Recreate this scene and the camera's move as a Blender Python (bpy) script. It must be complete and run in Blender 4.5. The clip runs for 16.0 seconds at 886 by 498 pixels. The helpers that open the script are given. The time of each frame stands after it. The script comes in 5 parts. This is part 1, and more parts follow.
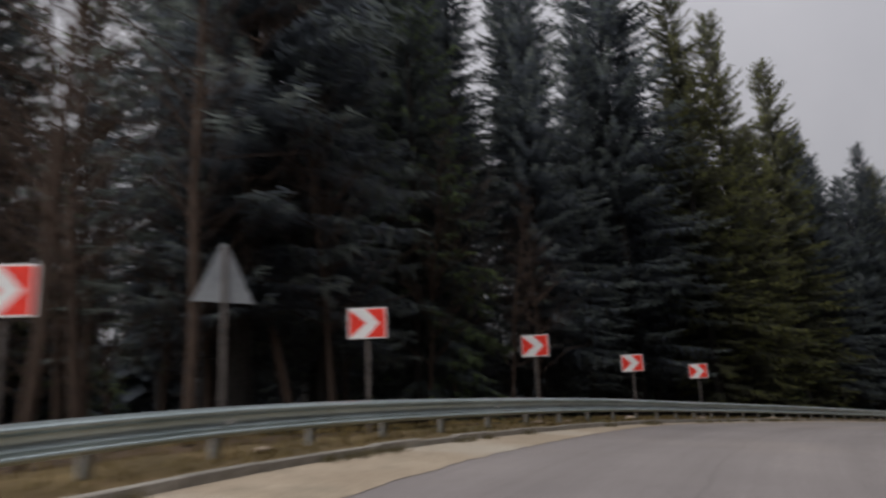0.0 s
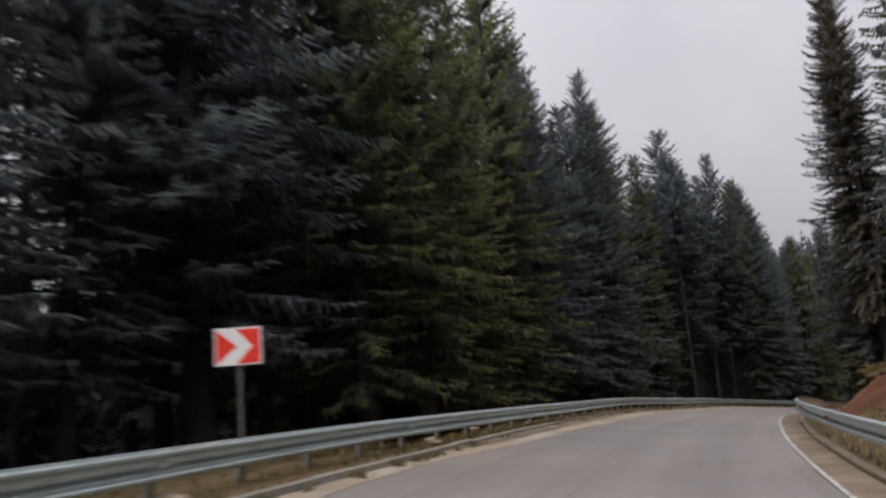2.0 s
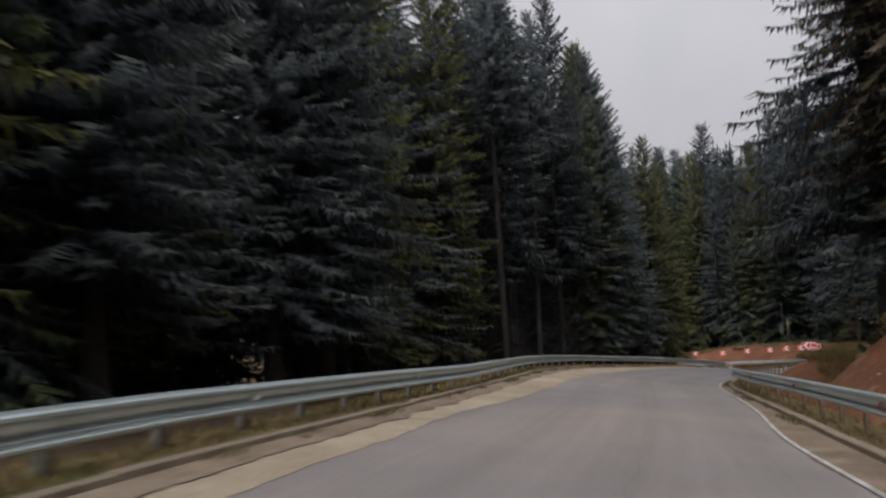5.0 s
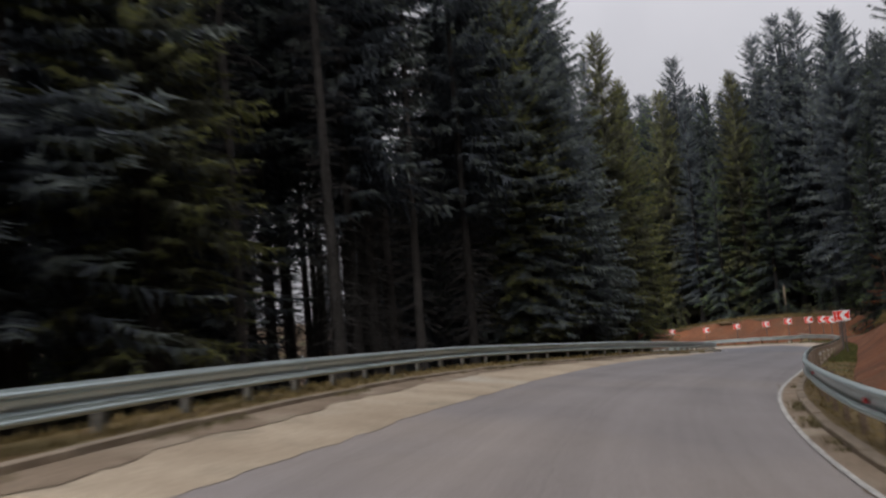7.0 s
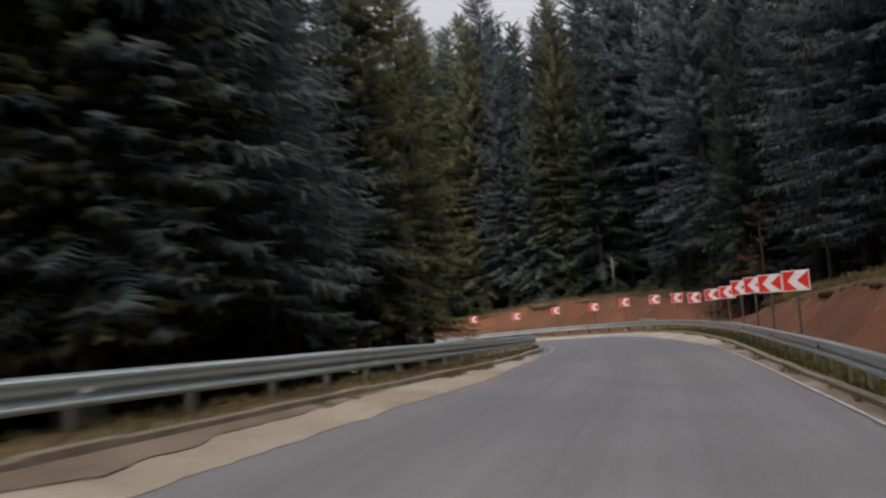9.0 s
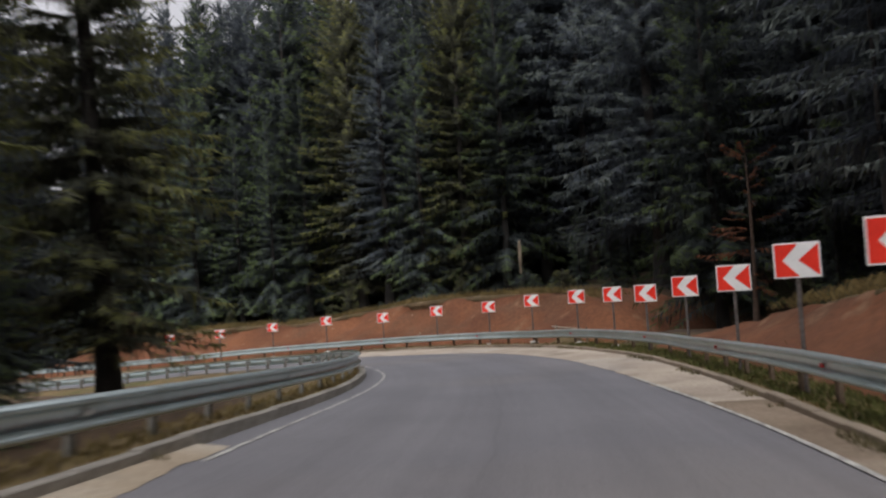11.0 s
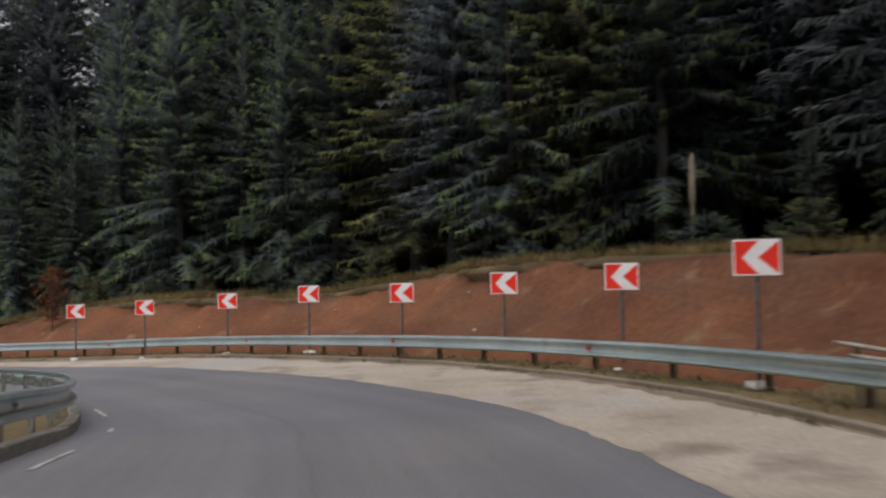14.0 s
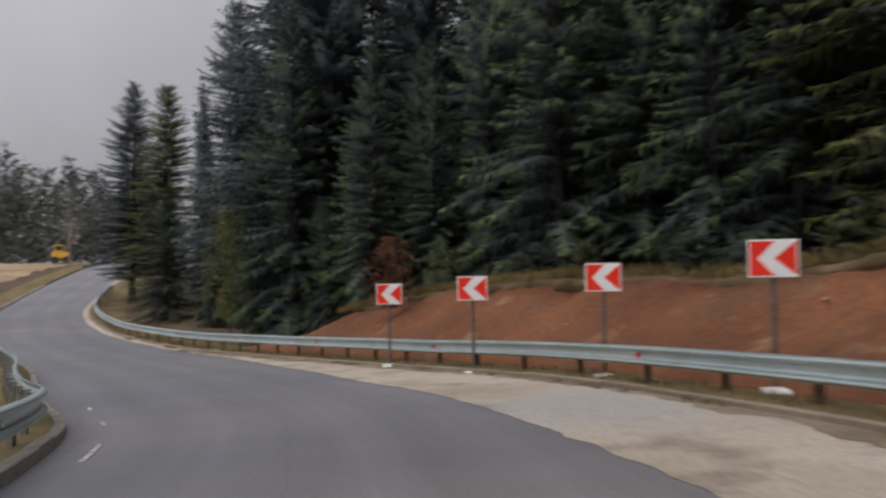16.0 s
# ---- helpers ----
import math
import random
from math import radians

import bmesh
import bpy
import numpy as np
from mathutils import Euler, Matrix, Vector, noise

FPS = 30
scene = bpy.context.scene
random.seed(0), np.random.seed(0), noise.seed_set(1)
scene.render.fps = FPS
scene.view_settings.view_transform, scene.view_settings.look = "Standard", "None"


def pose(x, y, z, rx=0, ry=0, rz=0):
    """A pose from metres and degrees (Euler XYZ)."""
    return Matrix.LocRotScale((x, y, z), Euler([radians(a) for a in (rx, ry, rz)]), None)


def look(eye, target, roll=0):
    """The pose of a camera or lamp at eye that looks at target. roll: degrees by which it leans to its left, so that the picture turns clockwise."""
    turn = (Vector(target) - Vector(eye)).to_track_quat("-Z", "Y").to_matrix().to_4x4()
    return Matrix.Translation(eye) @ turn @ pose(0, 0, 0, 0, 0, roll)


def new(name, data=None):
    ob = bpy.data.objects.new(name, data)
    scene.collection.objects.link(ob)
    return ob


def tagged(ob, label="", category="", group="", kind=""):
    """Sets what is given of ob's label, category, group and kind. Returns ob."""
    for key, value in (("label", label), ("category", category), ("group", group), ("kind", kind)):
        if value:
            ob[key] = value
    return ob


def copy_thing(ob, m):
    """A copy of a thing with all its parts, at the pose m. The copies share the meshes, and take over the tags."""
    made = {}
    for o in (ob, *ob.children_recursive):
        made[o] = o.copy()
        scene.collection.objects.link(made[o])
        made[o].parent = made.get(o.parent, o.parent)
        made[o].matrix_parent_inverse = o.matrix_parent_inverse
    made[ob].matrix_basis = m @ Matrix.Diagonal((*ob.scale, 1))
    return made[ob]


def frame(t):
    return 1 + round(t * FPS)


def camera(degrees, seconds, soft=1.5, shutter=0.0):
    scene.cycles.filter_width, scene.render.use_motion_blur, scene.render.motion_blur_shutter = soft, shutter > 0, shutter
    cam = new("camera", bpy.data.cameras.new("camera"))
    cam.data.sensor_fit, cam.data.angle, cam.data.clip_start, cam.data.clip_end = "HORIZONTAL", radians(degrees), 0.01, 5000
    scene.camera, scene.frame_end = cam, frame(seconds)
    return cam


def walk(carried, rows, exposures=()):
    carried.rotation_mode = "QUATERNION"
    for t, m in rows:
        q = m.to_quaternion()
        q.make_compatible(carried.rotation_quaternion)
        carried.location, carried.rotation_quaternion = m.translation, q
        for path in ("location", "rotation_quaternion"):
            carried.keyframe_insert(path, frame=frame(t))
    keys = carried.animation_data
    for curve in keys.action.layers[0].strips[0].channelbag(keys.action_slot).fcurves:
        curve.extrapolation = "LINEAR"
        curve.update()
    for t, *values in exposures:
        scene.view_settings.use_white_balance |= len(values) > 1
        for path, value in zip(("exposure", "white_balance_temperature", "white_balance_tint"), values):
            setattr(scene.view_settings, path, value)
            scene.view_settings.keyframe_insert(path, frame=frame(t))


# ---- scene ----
cam = camera(57.3, 16.0, soft=2.3, shutter=0.5)
PATH = [
    (0, (-0.836, -3.885, -0.938), (-0.772, -1.940, -0.475), -2.3),
    (0.5, (0.803, 0.546, -0.529), (1.078, 2.477, -0.087), -3.6),
    (1, (2.840, 4.946, -0.182), (3.292, 6.848, 0.239), -4.7),
    (1.5, (5.123, 9.202, 0.065), (5.712, 11.072, 0.458), -5.0),
    (2, (7.589, 13.230, 0.204), (8.290, 15.067, 0.570), -4.5),
    (2.5, (10.099, 17.145, 0.261), (10.886, 18.954, 0.586), -4.2),
    (3, (12.750, 21.320, 0.266), (13.620, 23.098, 0.557), -3.5),
    (3.5, (15.842, 25.529, 0.268), (16.789, 27.272, 0.529), -3.1),
    (4, (19.070, 29.567, 0.247), (20.084, 31.275, 0.482), -2.7),
    (4.2, (20.444, 31.127, 0.234), (21.477, 32.825, 0.457), -2.9),
    (6.3, (36.140, 46.073, -0.372), (37.248, 47.729, -0.199), -3.6),
    (6.5, (37.756, 47.558, -0.483), (38.872, 49.209, -0.312), -4.3),
    (7, (42.028, 51.530, -0.671), (43.159, 53.172, -0.518), -5.0),
    (7.5, (46.491, 55.811, -0.924), (47.681, 57.413, -0.795), -4.8),
    (8, (51.240, 59.946, -1.199), (52.527, 61.472, -1.089), -5.0),
    (8.5, (56.195, 63.700, -1.478), (57.582, 65.137, -1.380), -4.9),
    (9, (60.871, 66.809, -1.844), (62.346, 68.156, -1.759), -5.5),
    (9.5, (65.461, 69.486, -2.102), (66.992, 70.769, -2.021), -5.7),
    (10, (69.535, 71.641, -2.393), (71.095, 72.891, -2.316), -5.6),
    (10.2, (71.053, 72.477, -2.499), (72.622, 73.715, -2.425), -5.3),
    (12.3, (86.044, 80.811, -3.521), (87.659, 81.989, -3.456), -2.3),
    (12.5, (87.366, 81.627, -3.613), (88.956, 82.837, -3.552), -1.7),
    (13, (90.442, 83.720, -3.788), (91.967, 85.013, -3.740), -1.4),
    (13.5, (93.202, 86.034, -4.020), (94.665, 87.398, -3.974), -1.2),
    (14, (95.903, 88.381, -4.187), (97.278, 89.832, -4.143), -1.1),
    (14.5, (98.181, 90.932, -4.367), (99.419, 92.503, -4.330), -1.2),
    (15, (100.209, 93.547, -4.536), (101.250, 95.255, -4.498), -1.3),
    (15.5, (101.713, 96.551, -4.815), (102.501, 98.389, -4.763), -1.1),
    (16, (102.911, 99.678, -5.044), (103.408, 101.615, -4.987), -0.9),
]
walk(cam, [(t, look(eye, target, roll)) for t, eye, target, roll in PATH], [(0, -0.55), (1, -0.2), (2, 0.0), (4, -0.1), (7, 0.0), (9, 0.06), (10, 0.08), (12.5, -0.06), (13.5, -0.14), (15, -0.33), (16, -0.38)])

# ---- world, sun, exposure ----
world = bpy.data.worlds.new("overcast_sky")
scene.world = world
world.use_nodes = True
wn, wl = world.node_tree.nodes, world.node_tree.links
wn.clear()
sky = wn.new("ShaderNodeTexSky")
sky.sky_type = 'NISHITA'
sky.sun_disc = False
sky.sun_elevation, sky.sun_rotation = radians(46), radians(227)
sky.dust_density = 4.0
grey = wn.new("ShaderNodeHueSaturation")
grey.inputs["Saturation"].default_value = 0.12
cloud_map = wn.new("ShaderNodeTexCoord")
cloud = wn.new("ShaderNodeTexNoise")
cloud.inputs["Scale"].default_value = 2.6
cloud.inputs["Detail"].default_value = 5.0
cloud_col = wn.new("ShaderNodeValToRGB")
cloud_col.color_ramp.elements[0].position, cloud_col.color_ramp.elements[0].color = 0.3, (5.6, 5.55, 6.1, 1)
cloud_col.color_ramp.elements[1].position, cloud_col.color_ramp.elements[1].color = 0.7, (7.4, 7.3, 7.8, 1)
sky_mix = wn.new("ShaderNodeMix")
sky_mix.data_type = 'RGBA'
sky_mix.inputs["Factor"].default_value = 0.85
sky_bg = wn.new("ShaderNodeBackground")
sky_bg.inputs["Strength"].default_value = 0.095
sky_out = wn.new("ShaderNodeOutputWorld")
wl.new(sky.outputs["Color"], grey.inputs["Color"])
wl.new(cloud_map.outputs["Generated"], cloud.inputs["Vector"])
wl.new(cloud.outputs["Fac"], cloud_col.inputs["Fac"])
wl.new(grey.outputs["Color"], sky_mix.inputs["A"])
wl.new(cloud_col.outputs["Color"], sky_mix.inputs["B"])
up = wn.new("ShaderNodeSeparateXYZ")
wl.new(cloud_map.outputs["Generated"], up.inputs["Vector"])
rise_up = wn.new("ShaderNodeMapRange")
rise_up.inputs["From Min"].default_value, rise_up.inputs["From Max"].default_value = 0.0, 1.0
rise_up.inputs["To Min"].default_value, rise_up.inputs["To Max"].default_value = 0.68, 2.04
wl.new(up.outputs["Z"], rise_up.inputs["Value"])
overcast = wn.new("ShaderNodeMix")
overcast.data_type, overcast.blend_type = 'RGBA', 'MULTIPLY'
overcast.inputs["Factor"].default_value = 1.0
wl.new(sky_mix.outputs["Result"], overcast.inputs["A"])
wl.new(rise_up.outputs["Result"], overcast.inputs["B"])
wl.new(overcast.outputs["Result"], sky_bg.inputs["Color"])
wl.new(sky_bg.outputs["Background"], sky_out.inputs["Surface"])

sun = new("sun", bpy.data.lights.new("sun", 'SUN'))
sun.data.energy, sun.data.angle, sun.data.color = 3.0, radians(65), (0.985, 0.985, 1.0)
sun.matrix_world = look((0, 0, 44), (31, 29, 0))
scene.view_settings.exposure = 0.0

# ---- materials ----


def material(name, colour, rough=0.8, metal=0.0, spec=0.5):
    m = bpy.data.materials.new(name)
    m.use_nodes = True
    b = m.node_tree.nodes["Principled BSDF"]
    b.inputs["Base Color"].default_value = (*colour, 1)
    b.inputs["Roughness"].default_value = rough
    b.inputs["Metallic"].default_value = metal
    b.inputs["Specular IOR Level"].default_value = spec
    return m


def varied(name, dark, light, scale, rough=0.85, metal=0.0, spec=0.3, fine=None, bump=0.0, bump_scale=None, extra=None,
           per_object=0.0, island=0.0, lo=0.3, hi=0.7, grain=0.38):
    """A surface that wanders between two colours at a large scale and a fine one, with relief. extra: (colour, scale, lo, hi) patches."""
    m = material(name, dark, rough, metal, spec)
    n, l = m.node_tree.nodes, m.node_tree.links
    b = n["Principled BSDF"]
    co = n.new("ShaderNodeTexCoord")
    def noise_of(s, detail=6.0):
        t = n.new("ShaderNodeTexNoise")
        t.inputs["Scale"].default_value, t.inputs["Detail"].default_value = s, detail
        l.new(co.outputs["Object"], t.inputs["Vector"])
        return t
    big = noise_of(scale)
    ramp = n.new("ShaderNodeValToRGB")
    ramp.color_ramp.elements[0].position, ramp.color_ramp.elements[0].color = lo, (*dark, 1)
    ramp.color_ramp.elements[1].position, ramp.color_ramp.elements[1].color = hi, (*light, 1)
    l.new(big.outputs["Fac"], ramp.inputs["Fac"])
    col = ramp.outputs["Color"]
    def mixed(a, kind, factor, second):
        x = n.new("ShaderNodeMix")
        x.data_type, x.blend_type = 'RGBA', kind
        if hasattr(factor, "links"):
            l.new(factor, x.inputs["Factor"])
        else:
            x.inputs["Factor"].default_value = factor
        l.new(a, x.inputs["A"])
        if hasattr(second, "links"):
            l.new(second, x.inputs["B"])
        else:
            x.inputs["B"].default_value = (*second, 1)
        return x.outputs["Result"]
    if extra:
        for colour, s, p0, p1 in extra:
            t = noise_of(s)
            r = n.new("ShaderNodeMapRange")
            r.inputs["From Min"].default_value, r.inputs["From Max"].default_value = p0, p1
            l.new(t.outputs["Fac"], r.inputs["Value"])
            col = mixed(col, 'MIX', r.outputs["Result"], colour)
    fine_tex = noise_of(fine or scale * 12, 8.0)
    r = n.new("ShaderNodeMapRange")
    r.inputs["From Min"].default_value, r.inputs["From Max"].default_value = 0.25, 0.75
    r.inputs["To Min"].default_value, r.inputs["To Max"].default_value = 1 - grain, 1 + grain
    l.new(fine_tex.outputs["Fac"], r.inputs["Value"])
    col = mixed(col, 'MULTIPLY', 1.0, r.outputs["Result"])
    for amount, socket in ((per_object, "obj"), (island, "isl")):
        if amount:
            g = n.new("ShaderNodeObjectInfo") if socket == "obj" else n.new("ShaderNodeNewGeometry")
            v = g.outputs["Random"] if socket == "obj" else g.outputs["Random Per Island"]
            r2 = n.new("ShaderNodeMapRange")
            r2.inputs["To Min"].default_value, r2.inputs["To Max"].default_value = 1 - amount, 1 + amount
            l.new(v, r2.inputs["Value"])
            col = mixed(col, 'MULTIPLY', 1.0, r2.outputs["Result"])
    l.new(col, b.inputs["Base Color"])
    if bump:
        t = noise_of(bump_scale or scale * 20, 6.0)
        bp = n.new("ShaderNodeBump")
        bp.inputs["Strength"].default_value, bp.inputs["Distance"].default_value = bump, 0.03
        l.new(t.outputs["Fac"], bp.inputs["Height"])
        l.new(bp.outputs["Normal"], b.inputs["Normal"])
    return m


def leafy(m, share):
    """Foliage also lets part of the light through."""
    n, l = m.node_tree.nodes, m.node_tree.links
    b, out = n["Principled BSDF"], n["Material Output"]
    tr, mix = n.new("ShaderNodeBsdfTranslucent"), n.new("ShaderNodeMixShader")
    l.new(b.inputs["Base Color"].links[0].from_socket, tr.inputs["Color"])
    mix.inputs["Fac"].default_value = share
    l.new(b.outputs["BSDF"], mix.inputs[1])
    l.new(tr.outputs["BSDF"], mix.inputs[2])
    l.new(mix.outputs["Shader"], out.inputs["Surface"])
    return m


M_ASPHALT = varied("asphalt", (0.172, 0.165, 0.168), (0.212, 0.203, 0.204), 0.35, grain=0.20, rough=0.72, fine=45, bump=0.25, bump_scale=70,
                   extra=[((0.24, 0.215, 0.19), 0.12, 0.5, 0.8)])


def wheel_worn(m):
    """Polished wheel tracks, a tarred joint and long cracks that follow the road."""
    n, l = m.node_tree.nodes, m.node_tree.links
    b = n["Principled BSDF"]
    uv = n.new("ShaderNodeUVMap")
    uv.uv_map = "run"
    sep = n.new("ShaderNodeSeparateXYZ")
    l.new(uv.outputs["UV"], sep.inputs["Vector"])
    def maths(op, a, c=None):
        x = n.new("ShaderNodeMath")
        x.operation = op
        for k, q in enumerate((a, c)):
            if q is None:
                continue
            if hasattr(q, "links"):
                l.new(q, x.inputs[k])
            else:
                x.inputs[k].default_value = q
        return x.outputs["Value"]
    def stretched(su, sv, detail):
        mp = n.new("ShaderNodeMapping")
        mp.inputs["Scale"].default_value = (su, sv, 1)
        l.new(uv.outputs["UV"], mp.inputs["Vector"])
        t = n.new("ShaderNodeTexNoise")
        t.inputs["Scale"].default_value, t.inputs["Detail"].default_value = 1.0, detail
        l.new(mp.outputs["Vector"], t.inputs["Vector"])
        return t.outputs["Fac"]
    drift = maths('MULTIPLY', maths('SUBTRACT', stretched(0.08, 0.3, 2.0), 0.5), 1.2)
    lane = maths('ADD', sep.outputs["Y"], drift)
    tracks = maths('MULTIPLY', maths('COSINE', maths('MULTIPLY', lane, 4.2)), 0.05)
    streak = maths('MULTIPLY', maths('SUBTRACT', stretched(0.12, 5.0, 5.0), 0.5), 0.28)
    seam = maths('LESS_THAN', maths('ABSOLUTE', maths('SUBTRACT', maths('ADD', sep.outputs["Y"], maths('MULTIPLY', maths('SUBTRACT', stretched(0.5, 0.2, 4.0), 0.5), 0.35)), 0.75)), 0.022)
    crack = maths('LESS_THAN', maths('ABSOLUTE', maths('SUBTRACT', stretched(0.45, 0.9, 7.0), 0.5)), 0.0035)
    dark = maths('MULTIPLY', maths('MAXIMUM', seam, crack), -0.07)
    tone = maths('ADD', maths('ADD', maths('ADD', tracks, streak), dark), 1.0)
    # warm and lighter early in the run, darker and bluer further on
    run_blend = n.new("ShaderNodeMapRange")
    run_blend.inputs["From Min"].default_value, run_blend.inputs["From Max"].default_value = 72.0, 124.0
    l.new(maths('ADD', sep.outputs["X"], maths('MULTIPLY', drift, 8.0)), run_blend.inputs["Value"])
    run_tint = n.new("ShaderNodeMix")
    run_tint.data_type = 'RGBA'
    run_tint.inputs["A"].default_value, run_tint.inputs["B"].default_value = (1.22, 1.12, 1.05, 1), (0.84, 0.85, 0.90, 1)
    l.new(run_blend.outputs["Result"], run_tint.inputs["Factor"])
    col = b.inputs["Base Color"].links[0].from_socket
    for second in (tone, run_tint.outputs["Result"]):
        x = n.new("ShaderNodeMix")
        x.data_type, x.blend_type = 'RGBA', 'MULTIPLY'
        x.inputs["Factor"].default_value = 1.0
        l.new(col, x.inputs["A"])
        l.new(second, x.inputs["B"])
        col = x.outputs["Result"]
    l.new(col, b.inputs["Base Color"])


wheel_worn(M_ASPHALT)
M_SAND = varied("sandy_grit", (0.305, 0.240, 0.172), (0.435, 0.355, 0.262), 0.5, grain=0.22, rough=0.95, fine=18, bump=0.5, bump_scale=25,
                extra=[((0.27, 0.225, 0.165), 1.3, 0.56, 0.72), ((0.40, 0.36, 0.30), 0.25, 0.5, 0.7)])
M_GRIT = varied("pale_pinkish_grit", (0.335, 0.274, 0.216), (0.480, 0.405, 0.325), 0.5, grain=0.24, rough=0.95, fine=18, bump=0.5, bump_scale=25,
                extra=[((0.235, 0.190, 0.150), 1.1, 0.52, 0.72), ((0.36, 0.33, 0.30), 0.25, 0.5, 0.7)])
M_DIRT = varied("washed_brown_dirt", (0.150, 0.108, 0.074), (0.255, 0.195, 0.140), 0.9, grain=0.26, rough=0.97, fine=16, bump=0.5, bump_scale=22,
                extra=[((0.31, 0.255, 0.19), 0.7, 0.55, 0.75)])
M_DUSTKERB = varied("dusty_concrete", (0.175, 0.135, 0.098), (0.30, 0.245, 0.185), 1.2, grain=0.28, rough=0.95, fine=14, bump=0.4, bump_scale=30, per_object=0.15,
                    extra=[((0.14, 0.10, 0.068), 1.4, 0.5, 0.7)])
M_KERB = varied("weathered_concrete", (0.19, 0.17, 0.145), (0.36, 0.33, 0.285), 1.2, grain=0.28, rough=0.92, fine=14, bump=0.4, bump_scale=30, per_object=0.15,
                extra=[((0.12, 0.10, 0.07), 2.0, 0.58, 0.75)])
M_LINE = varied("worn_road_paint", (0.26, 0.245, 0.23), (0.52, 0.5, 0.46), 5.0, rough=0.8, fine=20, lo=0.35, hi=0.65)
M_VERGE = varied("dry_verge_grass", (0.10, 0.072, 0.034), (0.185, 0.13, 0.062), 0.8, rough=1.0, fine=16, bump=0.8, bump_scale=14,
                 extra=[((0.085, 0.085, 0.03), 0.35, 0.52, 0.7), ((0.16, 0.10, 0.055), 1.7, 0.58, 0.72)])
M_SOIL = varied("red_earth", (0.102, 0.040, 0.021), (0.190, 0.076, 0.036), 0.35, grain=0.26, rough=1.0, fine=6, bump=0.25, bump_scale=5,
                extra=[((0.25, 0.155, 0.092), 0.9, 0.60, 0.76), ((0.11, 0.06, 0.035), 0.5, 0.5, 0.85)])
M_FLOOR = varied("forest_floor", (0.060, 0.040, 0.026), (0.125, 0.082, 0.050), 0.4, rough=1.0, fine=7, bump=0.8, bump_scale=6,
                 extra=[((0.045, 0.05, 0.02), 0.2, 0.55, 0.7)])
M_TURF = varied("torn_turf", (0.080, 0.054, 0.030), (0.165, 0.112, 0.060), 1.1, grain=0.30, rough=1.0, fine=12, bump=0.9, bump_scale=9,
                extra=[((0.135, 0.10, 0.055), 0.7, 0.55, 0.72), ((0.06, 0.065, 0.025), 0.4, 0.55, 0.7)])
# far trees: the haze of distance is mixed into this pale grey-green
M_HAZEWOOD = varied("haze_paled_wood", (0.070, 0.076, 0.068), (0.110, 0.115, 0.098), 0.05, rough=1.0, fine=0.6, island=0.25)
M_FIELD = varied("dry_field", (0.22, 0.15, 0.09), (0.36, 0.26, 0.16), 0.08, rough=1.0, fine=3, bump=0.4)
M_GALV = varied("galvanised_steel", (0.46, 0.54, 0.54), (0.60, 0.68, 0.68), 0.9, grain=0.10, rough=0.34, metal=0.75, spec=0.5, fine=9,
                extra=[((0.36, 0.40, 0.38), 1.8, 0.58, 0.80)])
M_POST = varied("dull_steel", (0.108, 0.092, 0.086), (0.165, 0.145, 0.135), 2.0, rough=0.6, metal=0.4, fine=15)
M_RAILPOST = varied("dull_galvanised_post", (0.19, 0.19, 0.18), (0.32, 0.32, 0.30), 3.0, rough=0.6, metal=0.3, fine=14, extra=[((0.16, 0.11, 0.07), 4.0, 0.55, 0.75)])
M_DUSTPOST = varied("dusty_brown_post", (0.125, 0.085, 0.060), (0.225, 0.165, 0.120), 3.0, rough=0.75, metal=0.15, fine=14)
M_ALU = varied("grey_sheet_metal", (0.30, 0.32, 0.34), (0.40, 0.42, 0.44), 2.0, grain=0.12, rough=0.5, metal=0.5, fine=12)
M_WHITE = varied("white_reflective_film", (0.72, 0.70, 0.69), (0.84, 0.82, 0.80), 3.0, grain=0.05, rough=0.45, fine=30)
M_RED = varied("red_reflective_film", (0.72, 0.028, 0.014), (0.86, 0.042, 0.02), 3.0, grain=0.05, rough=0.4, fine=30)
M_REFLW = material("white_reflector", (0.85, 0.85, 0.85), 0.25)
M_REFLR = material("red_reflector", (0.75, 0.03, 0.03), 0.25)
M_BARK = varied("spruce_bark", (0.020, 0.018, 0.017), (0.043, 0.038, 0.035), 1.5, rough=1.0, fine=14, bump=0.8, bump_scale=12, per_object=0.3)
M_PALEBARK = varied("pale_bark", (0.16, 0.14, 0.115), (0.30, 0.27, 0.23), 1.2, rough=1.0, fine=10, bump=0.5, bump_scale=12)
M_WOOD = varied("weathered_wood", (0.13, 0.10, 0.07), (0.26, 0.21, 0.155), 1.0, rough=0.9, fine=20, bump=0.5, bump_scale=20)
M_PALEPOLE = varied("peeled_pole", (0.30, 0.25, 0.19), (0.46, 0.40, 0.32), 1.5, rough=0.85, fine=20)
def needles(name, inner_dark, inner_light, ends_dark, ends_light, share=0.45, spread=0.3):
    """Two materials of one crown: inner needles, and yellower ends with the lit fringe's highlight in their colour."""
    return [leafy(varied(name, inner_dark, inner_light, 0.35, rough=0.9, spec=0.06, fine=3, per_object=spread, island=0.25), share),
            leafy(varied(name + "_lit_ends", ends_dark, ends_light, 0.30, rough=0.9, spec=0.06, fine=3, per_object=spread, island=0.30), share)]


